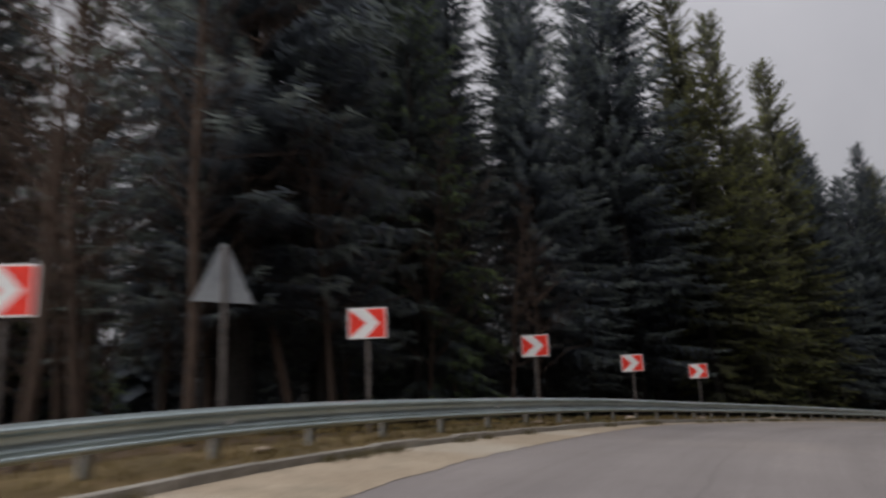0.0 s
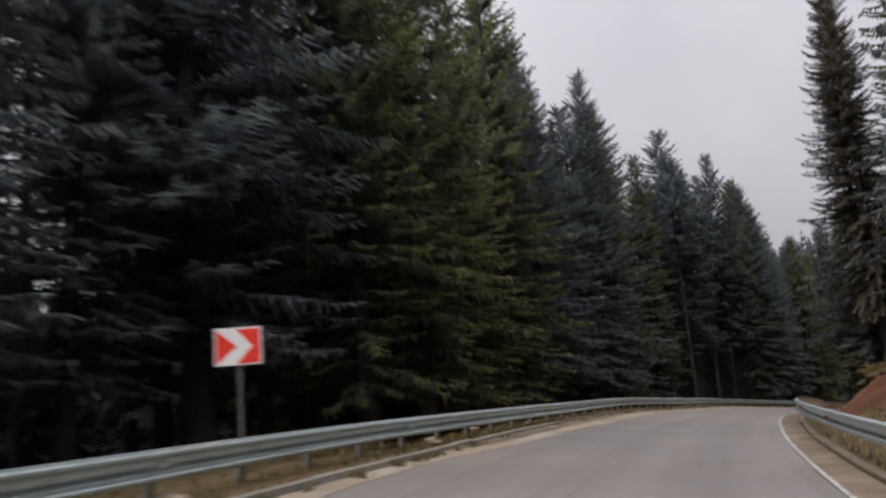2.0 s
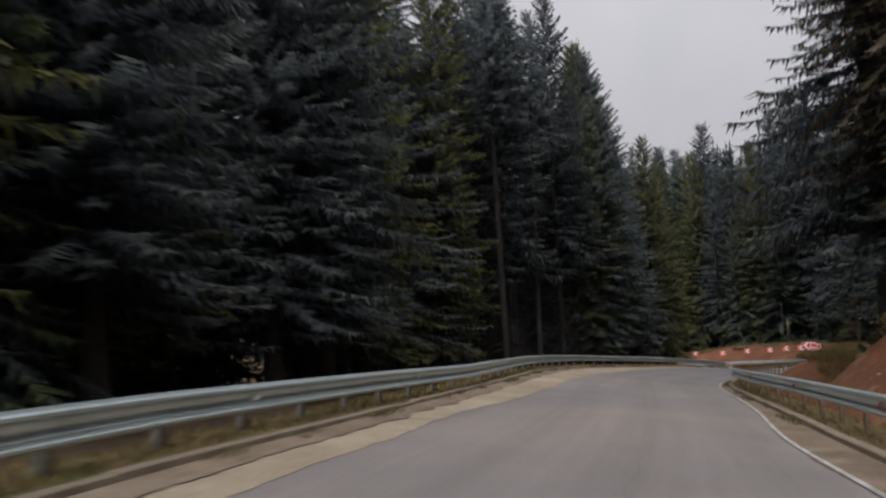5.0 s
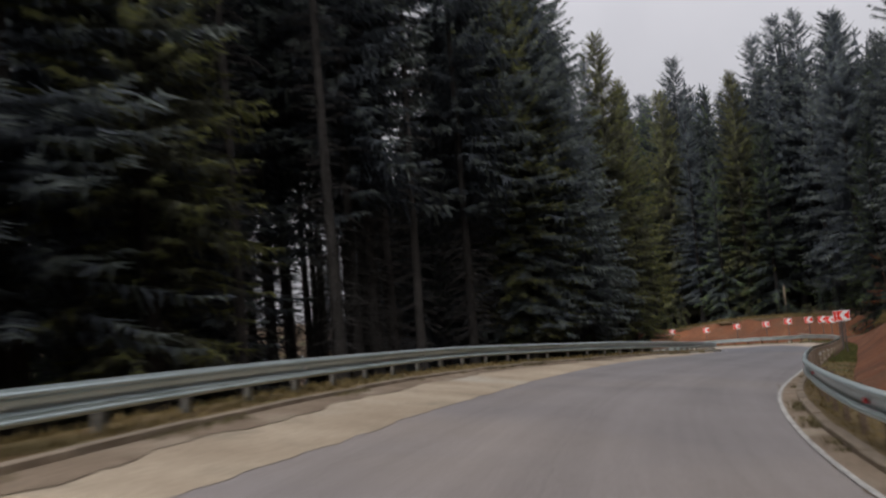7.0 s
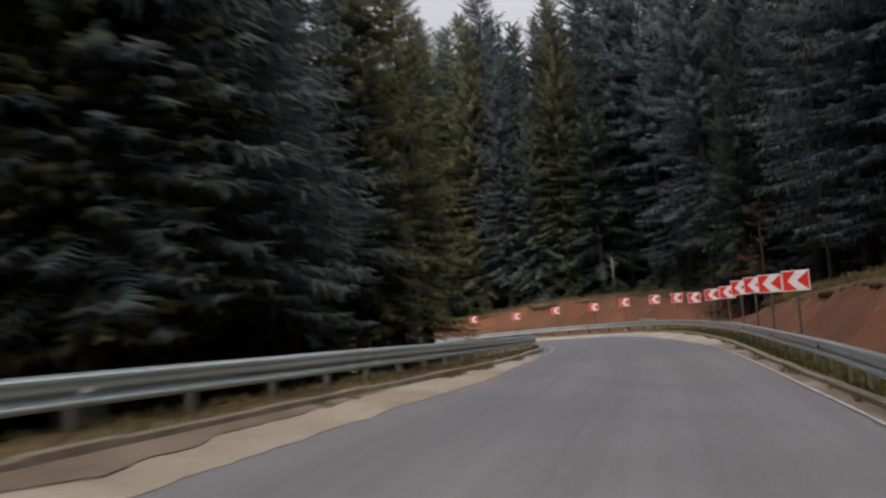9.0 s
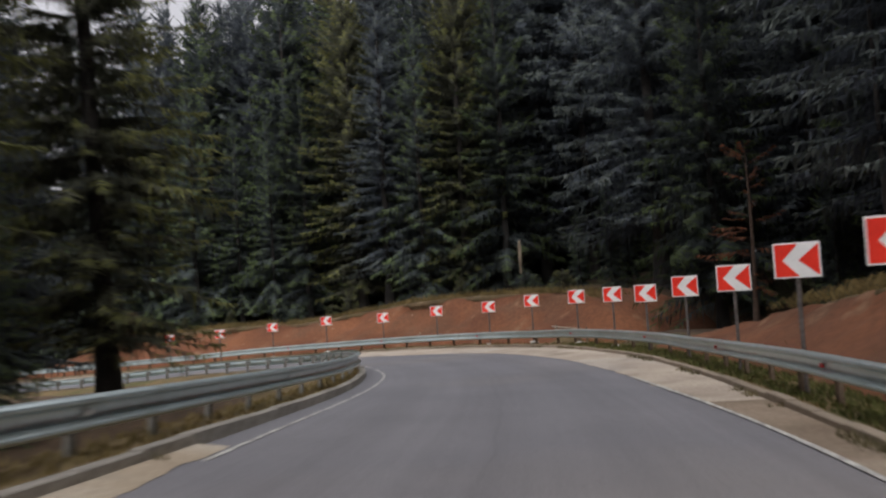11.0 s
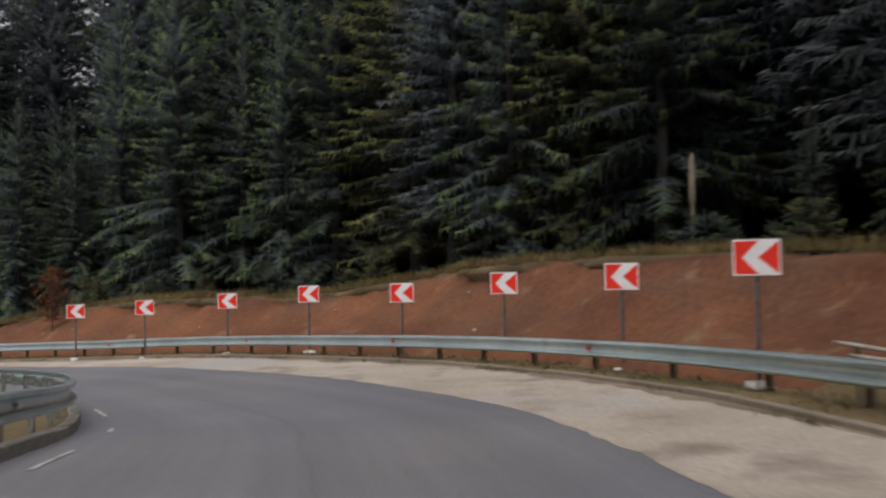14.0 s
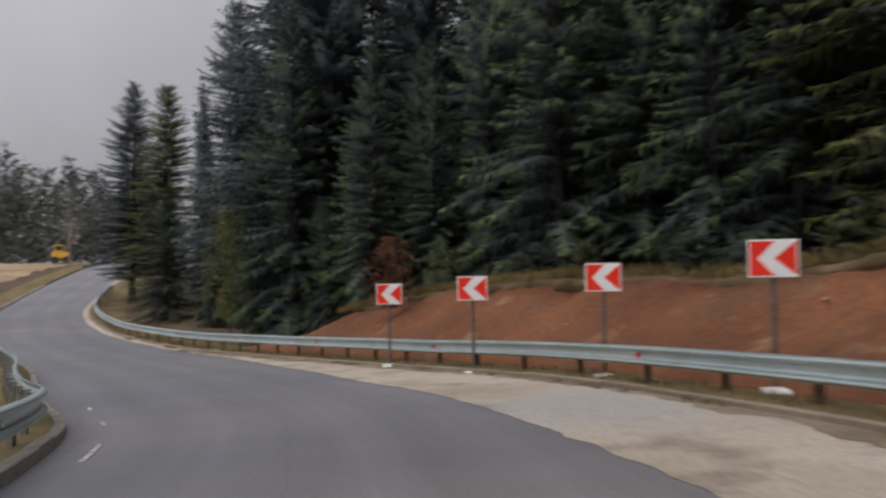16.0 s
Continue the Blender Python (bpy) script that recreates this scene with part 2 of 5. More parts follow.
# inner pair darker and bluer as in shade, end pair lighter as in light
M_NEEDLE = needles("dark_spruce_needles", (0.087, 0.098, 0.114), (0.128, 0.144, 0.158), (0.107, 0.123, 0.120), (0.166, 0.185, 0.164), 0.5)
M_OLIVE = needles("olive_spruce_needles", (0.096, 0.098, 0.073), (0.144, 0.144, 0.100), (0.146, 0.153, 0.062), (0.217, 0.217, 0.091), 0.5, 0.2)
M_GREEN = needles("green_spruce_needles", (0.076, 0.090, 0.092), (0.114, 0.130, 0.126), (0.112, 0.148, 0.074), (0.170, 0.208, 0.098), 0.5)
M_BROWN = needles("dead_brown_needles", (0.061, 0.050, 0.038), (0.100, 0.082, 0.060), (0.078, 0.064, 0.046), (0.127, 0.105, 0.073), 0.4, 0.15)
M_RUST = leafy(varied("rusty_dry_leaves", (0.115, 0.046, 0.026), (0.20, 0.082, 0.040), 0.8, rough=0.9, fine=4, island=0.3), 0.4)
M_TWIG = varied("bare_twigs", (0.050, 0.034, 0.026), (0.082, 0.056, 0.042), 1.0, rough=1.0, fine=6)
M_BLADE = leafy(varied("grass_blades", (0.14, 0.11, 0.045), (0.26, 0.19, 0.085), 0.6, rough=0.9, fine=3, island=0.35), 0.4)
M_FRESH = leafy(varied("fresh_verge_grass", (0.075, 0.085, 0.026), (0.140, 0.140, 0.045), 0.6, rough=0.9, fine=3, island=0.35), 0.4)
M_WEED = leafy(varied("kerb_weeds", (0.095, 0.082, 0.042), (0.185, 0.150, 0.080), 0.8, rough=0.95, fine=4, island=0.3), 0.3)
M_STONE = varied("pale_concrete_lump", (0.50, 0.47, 0.42), (0.68, 0.65, 0.60), 2.0, rough=0.9, fine=12, bump=0.5, bump_scale=10)
M_PEBBLE = varied("dusty_stone", (0.28, 0.21, 0.15), (0.42, 0.34, 0.26), 4.0, rough=0.95, fine=20, bump=0.4, bump_scale=20)
M_YELLOW = varied("yellow_paint", (0.55, 0.30, 0.03), (0.68, 0.40, 0.05), 1.0, rough=0.5, fine=8)
M_DARK = material("dark_rubber_and_glass", (0.02, 0.02, 0.022), 0.5)

# ---- helpers ----


def mesh_of(name, verts, faces, mats, index=None, smooth=False):
    me = bpy.data.meshes.new(name)
    me.from_pydata([tuple(v) for v in verts], [], [tuple(f) for f in faces])
    for m in (mats if isinstance(mats, (list, tuple)) else [mats]):
        me.materials.append(m)
    if index is not None:
        me.polygons.foreach_set("material_index", index)
    if smooth:
        me.polygons.foreach_set("use_smooth", [True] * len(me.polygons))
    me.update()
    return me


def part(name, me, parent, label="", m=None):
    ob = new(name, me)
    ob.parent = parent
    if m is not None:
        ob.matrix_basis = m
    return tagged(ob, label)


def bm_mesh(name, bm, mat, smooth=False):
    me = bpy.data.meshes.new(name)
    bm.to_mesh(me)
    bm.free()
    me.materials.append(mat)
    if smooth:
        me.polygons.foreach_set("use_smooth", [True] * len(me.polygons))
    return me


def box_bm(sx, sy, sz, at=(0, 0, 0), bevel=0.0, bm=None):
    own = bm or bmesh.new()
    made = bmesh.ops.create_cube(own, size=1.0, matrix=Matrix.LocRotScale(at, None, (sx, sy, sz)))
    if bevel:
        edges = list({e for v in made["verts"] for e in v.link_edges})
        bmesh.ops.bevel(own, geom=edges, offset=bevel, segments=1, affect='EDGES')
    return own


# ---- the road's line: a driving line, its bank, and widths to either side ----
LINE = [(-4.76, -18.21, -3.9), (-0.55, -4.75, -2.33), (2.49, 3.66, -1.5), (6.52, 11.69, -1.09), (11.4, 19.39, -1.0), (16.85, 26.38, -1.0), (22.83, 33.24, -1.06), (29.36, 39.4, -1.24), (35.94, 45.41, -1.61), (42.43, 51.78, -1.94), (48.91, 58.0, -2.29), (55.95, 63.6, -2.73), (63.48, 68.33, -3.25), (71.44, 72.59, -3.76), (78.6, 76.46, -4.25), (85.39, 80.44, -4.71), (92.09, 85.04, -5.19), (96.57, 88.96, -5.49), (100.27, 93.57, -5.81), (102.83, 99.08, -6.25), (104.26, 109.99, -6.92), (103.03, 117.89, -7.41), (100.58, 126.93, -7.86), (97.4, 135.86, -8.11), (94.12, 145.1, -8.0), (91.87, 153.31, -7.41), (91.06, 162.54, -6.68), (90.76, 174.86, -5.55), (90.46, 191.28, -4.25), (89.65, 213.86, -3.13)]
BANK = [(-20, 0.075), (-12, 0.075), (-6, 0.079), (0, 0.085), (6, 0.089), (12, 0.08), (18, 0.078), (24, 0.083), (30, 0.085), (36, 0.084), (42, 0.081), (48, 0.079), (54, 0.082), (60, 0.096), (66, 0.101), (72, 0.113), (78, 0.114), (84, 0.109), (90, 0.106), (96, 0.105), (102, 0.102), (108, 0.084), (114, 0.064), (120, 0.046), (126, 0.023), (132, 0.013), (138, 0.011), (144, 0.008), (150, -0.008), (156, -0.014), (162, -0.017), (168, -0.019), (180, 0.0), (300, 0.0)]
# run, asphalt's left edge, left kerb, asphalt's right edge, right kerb
WIDTH = [(-20, 3.66, 5.67, 2.14, 2.61), (-12, 3.66, 5.67, 2.14, 2.61), (-6, 3.61, 5.41, 2.14, 2.66), (0, 3.55, 5.11, 2.14, 2.71), (6, 3.42, 4.7, 2.14, 2.76), (12, 3.34, 4.19, 2.14, 2.79), (18, 3.52, 3.81, 2.14, 2.8), (24, 3.44, 3.72, 2.18, 2.83), (30, 3.19, 3.53, 2.19, 2.71), (36, 2.76, 3.58, 2.14, 2.67), (42, 2.58, 3.59, 2.14, 2.69), (48, 2.98, 3.98, 1.76, 2.37), (54, 3.54, 4.39, 1.35, 1.95), (60, 3.75, 4.56, 1.06, 1.77), (66, 3.19, 4.5, 1.55, 1.89), (72, 3.15, 4.36, 1.72, 2.02), (78, 2.82, 4.55, 1.83, 2.15), (84, 2.8, 4.77, 2.08, 2.41), (90, 2.92, 4.77, 2.36, 2.68)]
WIDTH += [(96, 3.24, 4.43, 2.51, 2.84), (102, 3.04, 3.94, 2.47, 2.8), (108, 2.96, 3.76, 2.33, 2.68), (114, 3.19, 3.68, 2.27, 2.62), (120, 3.43, 3.72, 2.24, 2.82), (126, 3.36, 3.65, 2.01, 3.22), (132, 3.28, 3.7, 1.98, 3.64), (138, 3.32, 3.58, 2.03, 4.09), (144, 2.92, 3.32, 2.07, 4.83), (150, 2.46, 2.64, 2.38, 5.12), (156, 2.85, 3.22, 2.02, 4.59), (162, 3.36, 3.78, 1.86, 4.0), (168, 3.02, 3.95, 2.14, 3.52), (174, 2.85, 3.6, 2.48, 3.06), (180, 2.73, 3.43, 2.55, 2.89), (186, 2.61, 3.3, 2.38, 2.72), (192, 2.5, 3.17, 2.16, 2.5), (198, 2.5, 3.16, 2.03, 2.35), (204, 2.51, 3.16, 1.93, 2.24), (300, 2.51, 3.16, 1.93, 2.24)]


def spline(points, step=0.5):
    """A Catmull-Rom line through the points, about every step metres."""
    p = np.array([2 * np.array(points[0]) - points[1], *points, 2 * np.array(points[-1]) - points[-2]], float)
    out = []
    for a, b, c, d in zip(p, p[1:], p[2:], p[3:]):
        k = max(2, int(np.linalg.norm(c - b) / step))
        u = (np.arange(k) / k)[:, None]
        out.append(0.5 * (2 * b + (c - a) * u + (2 * a - 5 * b + 4 * c - d) * u**2 + (3 * b - a - 3 * c + d) * u**3))
    return np.vstack([*out, p[-2:-1]])


RUN = spline(LINE)
DIST = np.r_[0, np.cumsum(np.hypot(*np.diff(RUN[:, :2], axis=0).T))]
DIST = (DIST - DIST[np.argmin(np.hypot(RUN[:, 0] - LINE[1][0], RUN[:, 1] - LINE[1][1]))] - 1.8) / 1.012
TAN = np.gradient(RUN[:, :2], axis=0)
TAN /= np.hypot(*TAN.T)[:, None]
NOR = np.stack([-TAN[:, 1], TAN[:, 0]], 1)
S0, S1 = DIST[0], DIST[-1]


def eased(table, reach=4.0):
    """A table of values by run, softened so that its corners become curves."""
    t = np.array(table, float)
    s = np.arange(-25, 301, 0.5)
    k = np.hanning(int(reach * 4) + 1)
    cols = [np.convolve(np.pad(np.interp(s, t[:, 0], t[:, c]), len(k) // 2, 'edge'), k / k.sum(), 'valid') for c in range(1, t.shape[1])]
    return s, np.stack([s, *cols], 1)


BANK_S, BANKED = eased(BANK)
WIDE_S, WIDE = eased(WIDTH)


def bank(s):
    return np.interp(s, BANK_S, BANKED[:, 1])


def width(s, col):
    return np.interp(s, WIDE_S, WIDE[:, col])


def at(s, l, up=0.0):
    """The place at run s, l metres to the left of the driving line, up metres over the banked carriageway."""
    x, y, z = (np.interp(s, DIST, RUN[:, k]) for k in range(3))
    nx, ny = np.interp(s, DIST, NOR[:, 0]), np.interp(s, DIST, NOR[:, 1])
    k = np.hypot(nx, ny)
    return np.stack([x + nx / k * l, y + ny / k * l, z + bank(s) * np.clip(l, -7, 7) + up], -1)


def heading(s):
    return math.atan2(float(np.interp(s, DIST, TAN[:, 1])), float(np.interp(s, DIST, TAN[:, 0])))


def nearest(x, y):
    """Run and lateral place of the nearest point of the driving line, for arrays."""
    x, y = np.ravel(x), np.ravel(y)
    s, l, k = (np.zeros(len(x)) for _ in range(3))
    for a in range(0, len(x), 4000):
        dx, dy = x[a:a + 4000, None] - RUN[None, :, 0], y[a:a + 4000, None] - RUN[None, :, 1]
        i = np.argmin(dx * dx + dy * dy, 1)
        r = np.arange(len(i))
        s[a:a + 4000], l[a:a + 4000], k[a:a + 4000] = DIST[i], dx[r, i] * NOR[i, 0] + dy[r, i] * NOR[i, 1], i
    return s, l, k.astype(int)


def smooth01(t):
    t = np.clip(t, 0, 1)
    return t * t * (3 - 2 * t)


# height of the earth cuttings to the right of the road, by run
CUT = [(-20, 0.2), (40, 0.3), (46, 1.1), (52, 1.55), (60, 1.75), (66, 1.85), (69.5, 1.8), (71.5, 0.6), (73, 0.25), (76, 0.3), (80, 0.85), (86, 1.1), (95, 1.2), (105, 1.35), (112, 1.65), (118, 1.75), (122, 1.5), (126, 1.35), (130, 1.0), (133, 0.6)]
CUT += [(136, 0.25), (137.5, 0.1), (141, 0.1), (142, 0.7), (143, 1.5), (144.5, 1.85), (147, 2.0), (150, 2.1), (154, 2.1), (157, 1.85), (159, 1.6), (160.5, 1.45), (162, 1.6), (166, 1.75), (170, 1.7), (173, 1.5), (175.5, 1.1), (178, 0.5), (180, 0.2), (300, 0.2)]


def crest(s):
    """How far behind the verge the cutting's edge lies."""
    return np.interp(s, [-20, 134, 141, 172, 180, 300], [2.0, 2.0, 3.2, 3.2, 2.6, 2.6])


def ditch(s, dl):
    """Depth of the hollow right behind the left guardrail."""
    return 0.9 * np.interp(s, [29, 36, 122, 128], [0, 1, 1, 0]) * smooth01((dl - 0.85) / 0.8) * (1 - smooth01((dl - 2.4) / 3.5))


def relief(s, l):
    """Height over the banked carriageway of the land at run s, lateral place l (arrays), outside the kerbs."""
    dl, dr = l - width(s, 2), -l - width(s, 4)
    # the land drops off beyond the left verge; less so after the second bend
    fall = np.interp(s, [-20, 60, 80, 110, 120, 170, 190, 300], [2.2, 3.0, 4.5, 4.5, 2.0, 1.0, 0.3, 0.0])
    left = 0.10 - fall * smooth01((dl - 1.3) / 16) - ditch(s, dl)
    rise = np.interp(s, *np.array(CUT).T)
    right = 0.10 + rise * np.clip((dr - 1.3) / crest(s), 0, 1) ** 1.1 + 0.05 * np.clip(dr - 7, 0, 40)
    return np.where(dl > 0, left, np.where(dr > 0, right, -0.35))


def land(x, y):
    s, l, k = nearest(x, y)
    return RUN[k, 2] + bank(s) * np.clip(l, -7, 7) + relief(s, l)


# ---- ground ----


def ground_sheet():
    fx = np.r_[np.geomspace(-1400, -60, 12), np.arange(-50, 150, 1.25), np.geomspace(152, 1500, 12)]
    fy = np.r_[-np.geomspace(1400, 40, 12), np.arange(-35, 215, 1.25), np.geomspace(218, 1500, 12)]
    gx, gy = np.meshgrid(fx, fy)
    z = land(gx, gy).reshape(gx.shape)
    s, l, k = nearest(gx, gy)
    s, l = s.reshape(gx.shape), l.reshape(gx.shape)
    out = np.where(l > 0, l - width(s, 2), -l - width(s, 4))
    rough = np.array([noise.noise((x * 0.35, y * 0.35, 0)) for x, y in zip(gx.ravel(), gy.ravel())]).reshape(gx.shape)
    z = z + np.where(out > 3, rough * 0.25, -0.12)
    cut = (l < 0) & (out > 0.5) & (out < 9.5) & (((s > 42) & (s < 137.5)) | ((s > 140) & (s < 183)))
    z = z - np.where(cut, 0.9, 0.0)
    nx, ny = len(fx), len(fy)
    v = np.stack([gx, gy, z], -1).reshape(-1, 3)
    i = np.arange(nx * ny).reshape(ny, nx)
    f = np.stack([i[:-1, :-1], i[:-1, 1:], i[1:, 1:], i[1:, :-1]], -1).reshape(-1, 4)
    mid = v[f].mean(1)
    field = ((mid[:, 1] > 168) & (mid[:, 0] < 84)).astype(int)
    tagged(new("ground", mesh_of("ground", v, f, [M_FLOOR, M_FIELD], field.tolist(), True)), "dark brown forest floor with needles and moss", "ground", kind="structure")


def strip(name, s_from, s_to, cols, mat, label, category, step=0.5, kind="structure", smooth=True):
    """A sheet along the road. cols: functions of s that give (l, up)."""
    s = np.arange(s_from, s_to, step)
    v = np.stack([at(s, *c(s)) for c in cols], 1)
    n, m = len(s), len(cols)
    i = np.arange(n * m).reshape(n, m)
    f = np.stack([i[:-1, :-1], i[1:, :-1], i[1:, 1:], i[:-1, 1:]], -1).reshape(-1, 4)
    me = mesh_of(name, v.reshape(-1, 3), f, mat, None, smooth)
    l = np.stack([c(s)[0] + 0 * s for c in cols], 1)
    co = np.stack([np.repeat(s[:, None], m, 1), l], -1).reshape(-1, 2)
    layer = me.uv_layers.new(name="run")
    layer.data.foreach_set("uv", co[f.ravel()].ravel())
    return tagged(new(name, me), label, category, kind=kind)


def wander(s, scale, size, seed):
    return np.array([noise.noise((x * scale, seed, 0)) for x in s]) * size + np.array([noise.noise((x * scale * 5, seed, 3)) for x in s]) * size * 0.35


ground_sheet()
lerp_cols = [lambda s, u=u: (width(s, 2) * (1 - u) - width(s, 4) * u, -0.0) for u in np.linspace(0, 1, 9)]
strip("road", S0, S1, lerp_cols, M_ASPHALT, "grey worn asphalt road, patched and dusty", "road")
for side, sign, ca, ck, seed in (("left", 1, 1, 2, 7.0), ("right", -1, 3, 4, 19.0)):
    edge = lambda s: np.maximum(width(s, ck) - width(s, ca), 0.15)
    for s_a, s_b, mat, label in (((S0, 119, M_SAND, "pale sandy grit washed along the road edge"),) if sign > 0 else ((S0, 123, M_DIRT, "brown dirt between edge line and kerb"), (122.75, S1, M_GRIT, "pale sandy grit washed along the road edge"))):
        strip("shoulder_" + side, s_a, s_b,
              [lambda s, u=u: (sign * (width(s, ca) + (wander(s, 0.22, 0.13, seed) + wander(s, 1.9, 0.07, seed + 4) + wander(s, 9.0, 0.05, seed + 8)) * (1 - u) + (width(s, ck) - width(s, ca)) * u), 0.006 + 0.025 * u) for u in (0, 0.35, 0.7, 1.0)],
              mat, label, "shoulder", step=0.12)
    strip("verge_" + side, S0, S1,
          [lambda s, d=d: (sign * (width(s, ck) + d), 0.08 + 0.05 * noise.noise((d * 3, seed, 1)) + wander(s, 1.2, 0.045, seed + d) * min(1, d) - (ditch(s, d) if sign > 0 else 0)) for d in (0.1, 0.35, 0.7, 0.9, 1.1, 1.5)]
          + [lambda s, d=d: (sign * (width(s, ck) + d), relief(s, sign * (width(s, ck) + d)) + 0.02 - 0.6 * (d - 1.9)) for d in (2.1, 3.0)],
          M_VERGE, "dry yellow-brown grass verge behind the kerb", "verge", step=0.4)
strip("soil_wash", 139, 182, [lambda s, u=u: (-(width(s, 4) - np.clip(0.14 + np.abs(wander(s, 0.4, 0.5, 31.0)) + wander(s, 2.2, 0.16, 35.0) + wander(s, 7.0, 0.08, 37.0), 0.03, 2.0) * smooth01((s - 139) / 4) * (1 - u)), 0.030 + 0.016 * u) for u in (0, 0.5, 1.0)],
      M_DIRT, "brown soil washed down to the kerb's foot", "dirt", step=0.12)
strip("soil_wash", 30, 106, [lambda s, u=u: (width(s, 2) - np.clip(0.32 + np.abs(wander(s, 0.25, 0.35, 131.0)) + wander(s, 1.6, 0.10, 135.0) + wander(s, 7.0, 0.06, 137.0), 0.03, 2.0) * smooth01((s - 30) / 5) * smooth01((106 - s) / 8) * (1 - u), 0.034 + 0.020 * u) for u in (0, 0.5, 1.0)],
      M_DIRT, "brown dirt and dead grass washed along the kerb's foot", "dirt", step=0.12)
strip("edge_line_right", 18, 128, [lambda s, d=d: (-(width(s, 3) - 0.03 + d + wander(s, 1.5, 0.012, 12.0 + 50 * d)), 0.016) for d in (0.0, 0.075)], M_LINE, "worn white painted edge line", "road marking")
s_dash = 118.0
while s_dash < 163:
    s_next = s_dash + (random.uniform(0.9, 3.2) if s_dash < 138 else random.uniform(0.4, 1.6))
    strip("edge_dash", s_dash, s_next, [lambda s, d=d: (width(s, 1) - 0.12 + d + wander(s, 2.5, 0.02, 50 * d), 0.008) for d in (0.0, 0.06)], M_LINE, "worn fragment of white edge line", "road marking", step=0.2)
    s_dash = s_next + (random.uniform(0.0, 0.12) if s_dash < 133 else random.uniform(0.3, 0.9) if s_dash < 138 else random.uniform(0.5, 2.6))


def earth_bank(s_from, s_to, label):
    """A raw cut of red earth behind the right verge, rough and gullied."""
    s = np.arange(s_from, s_to, 0.3)
    d = np.r_[np.arange(1.1, 5.4, 0.22), np.arange(5.5, 8.6, 0.4), 10.0, 12.5]
    v = []
    for a in s:
        end = min(1.0, (a - s_from) / 3, (s_to - a) / 3)
        for b in d:
            l = -(float(width(a, 4)) + b)
            up = float(relief(np.array([a]), np.array([l]))[0])
            h = noise.noise((a * 0.5, b * 0.5, 2)) * 0.16 + noise.noise((a * 1.6, b * 1.1, 5)) * 0.08 + noise.noise((a * 4, b * 4, 9)) * 0.04
            face = max(0.0, 1 - abs((b - 1.3) / float(crest(a)) - 0.6) * 2.2)
            h -= face * 0.35 * max(0.0, noise.noise((a * 0.9, b * 0.12, 14)) - 0.05)
            under = (b - 1.3) / float(crest(a))
            h -= 0.5 * max(0.0, 1 - abs(under - 0.82) / 0.20) * max(0.0, noise.noise((a * 0.55, 4.0, 33)) + 0.05)
            h += 0.10 * noise.noise((a * 1.1, b * 1.6, 21)) * max(0.0, 1 - abs(under - 0.5) * 2)
            skirt = 0.5 * max(0, b - 8.2) + (0.25 if b < 1.2 else 0)
            v.append(at(a, l, up + (0.10 + h * smooth01((b - 1.2) / 1.5)) * end - skirt - 0.5 * (1 - end)))
    n, m = len(s), len(d)
    i = np.arange(n * m).reshape(n, m)
    f = np.stack([i[:-1, :-1], i[:-1, 1:], i[1:, 1:], i[1:, :-1]], -1).reshape(-1, 4)
    return tagged(new("earth_bank", mesh_of("earth_bank", np.array(v), f, M_SOIL, None, True)), label, "earth bank", kind="structure")


earth_bank(44, 137.5, "raw red-brown earth bank along the road")
earth_bank(141, 181, "steep red earth cutting with clods and roots")


def turf(s_from, s_to):
    """The overhanging sod along a cutting's edge, torn along its lip."""
    s = np.arange(s_from, s_to, 0.3)
    c = 1.2 + crest(s) + wander(s, 0.35, 0.7, 61.0)
    rim = relief(s, -(width(s, 4) + 1.3 + crest(s)))
    torn = np.clip(wander(s, 0.5, 2.4, 75.0) - 0.35, 0, 0.8)
    droop = torn * (0.05 + 0.30 * np.abs(wander(s, 0.8, 1.0, 70.0)))
    end = np.clip(np.minimum(s - s_from, s_to - s) / 2.5, 0, 1)
    cols = [(0.40, -0.50), (-0.16 * torn, -0.14 - 0.7 * droop), (0.04 - 0.12 * torn, 0.0 - 0.2 * droop), (0.25, 0.05), (0.6, 0.08), (1.2, 0.10), (2.2, 0.12), (4.6, 0.05), (6.0, -0.4)]
    fs = []
    for d, up in cols:
        k = len(fs)
        fs.append(lambda q, d=d, up=up, k=k: (-(width(s, 4) + c + d), rim + (up + 0.10 + wander(s, 1.7, 0.12, 80 + k) + wander(s, 4.5, 0.07, 90 + 3 * k)) * end - 0.5 * (1 - end)))
    return strip("turf_edge", s_from, s_to, fs, M_TURF, "torn brown sod along the crest of the earth bank", "turf", step=0.3)


turf(47, 70)
turf(82, 131)
turf(144.5, 177)

# ---- trees ----
RNG = np.random.default_rng(11)


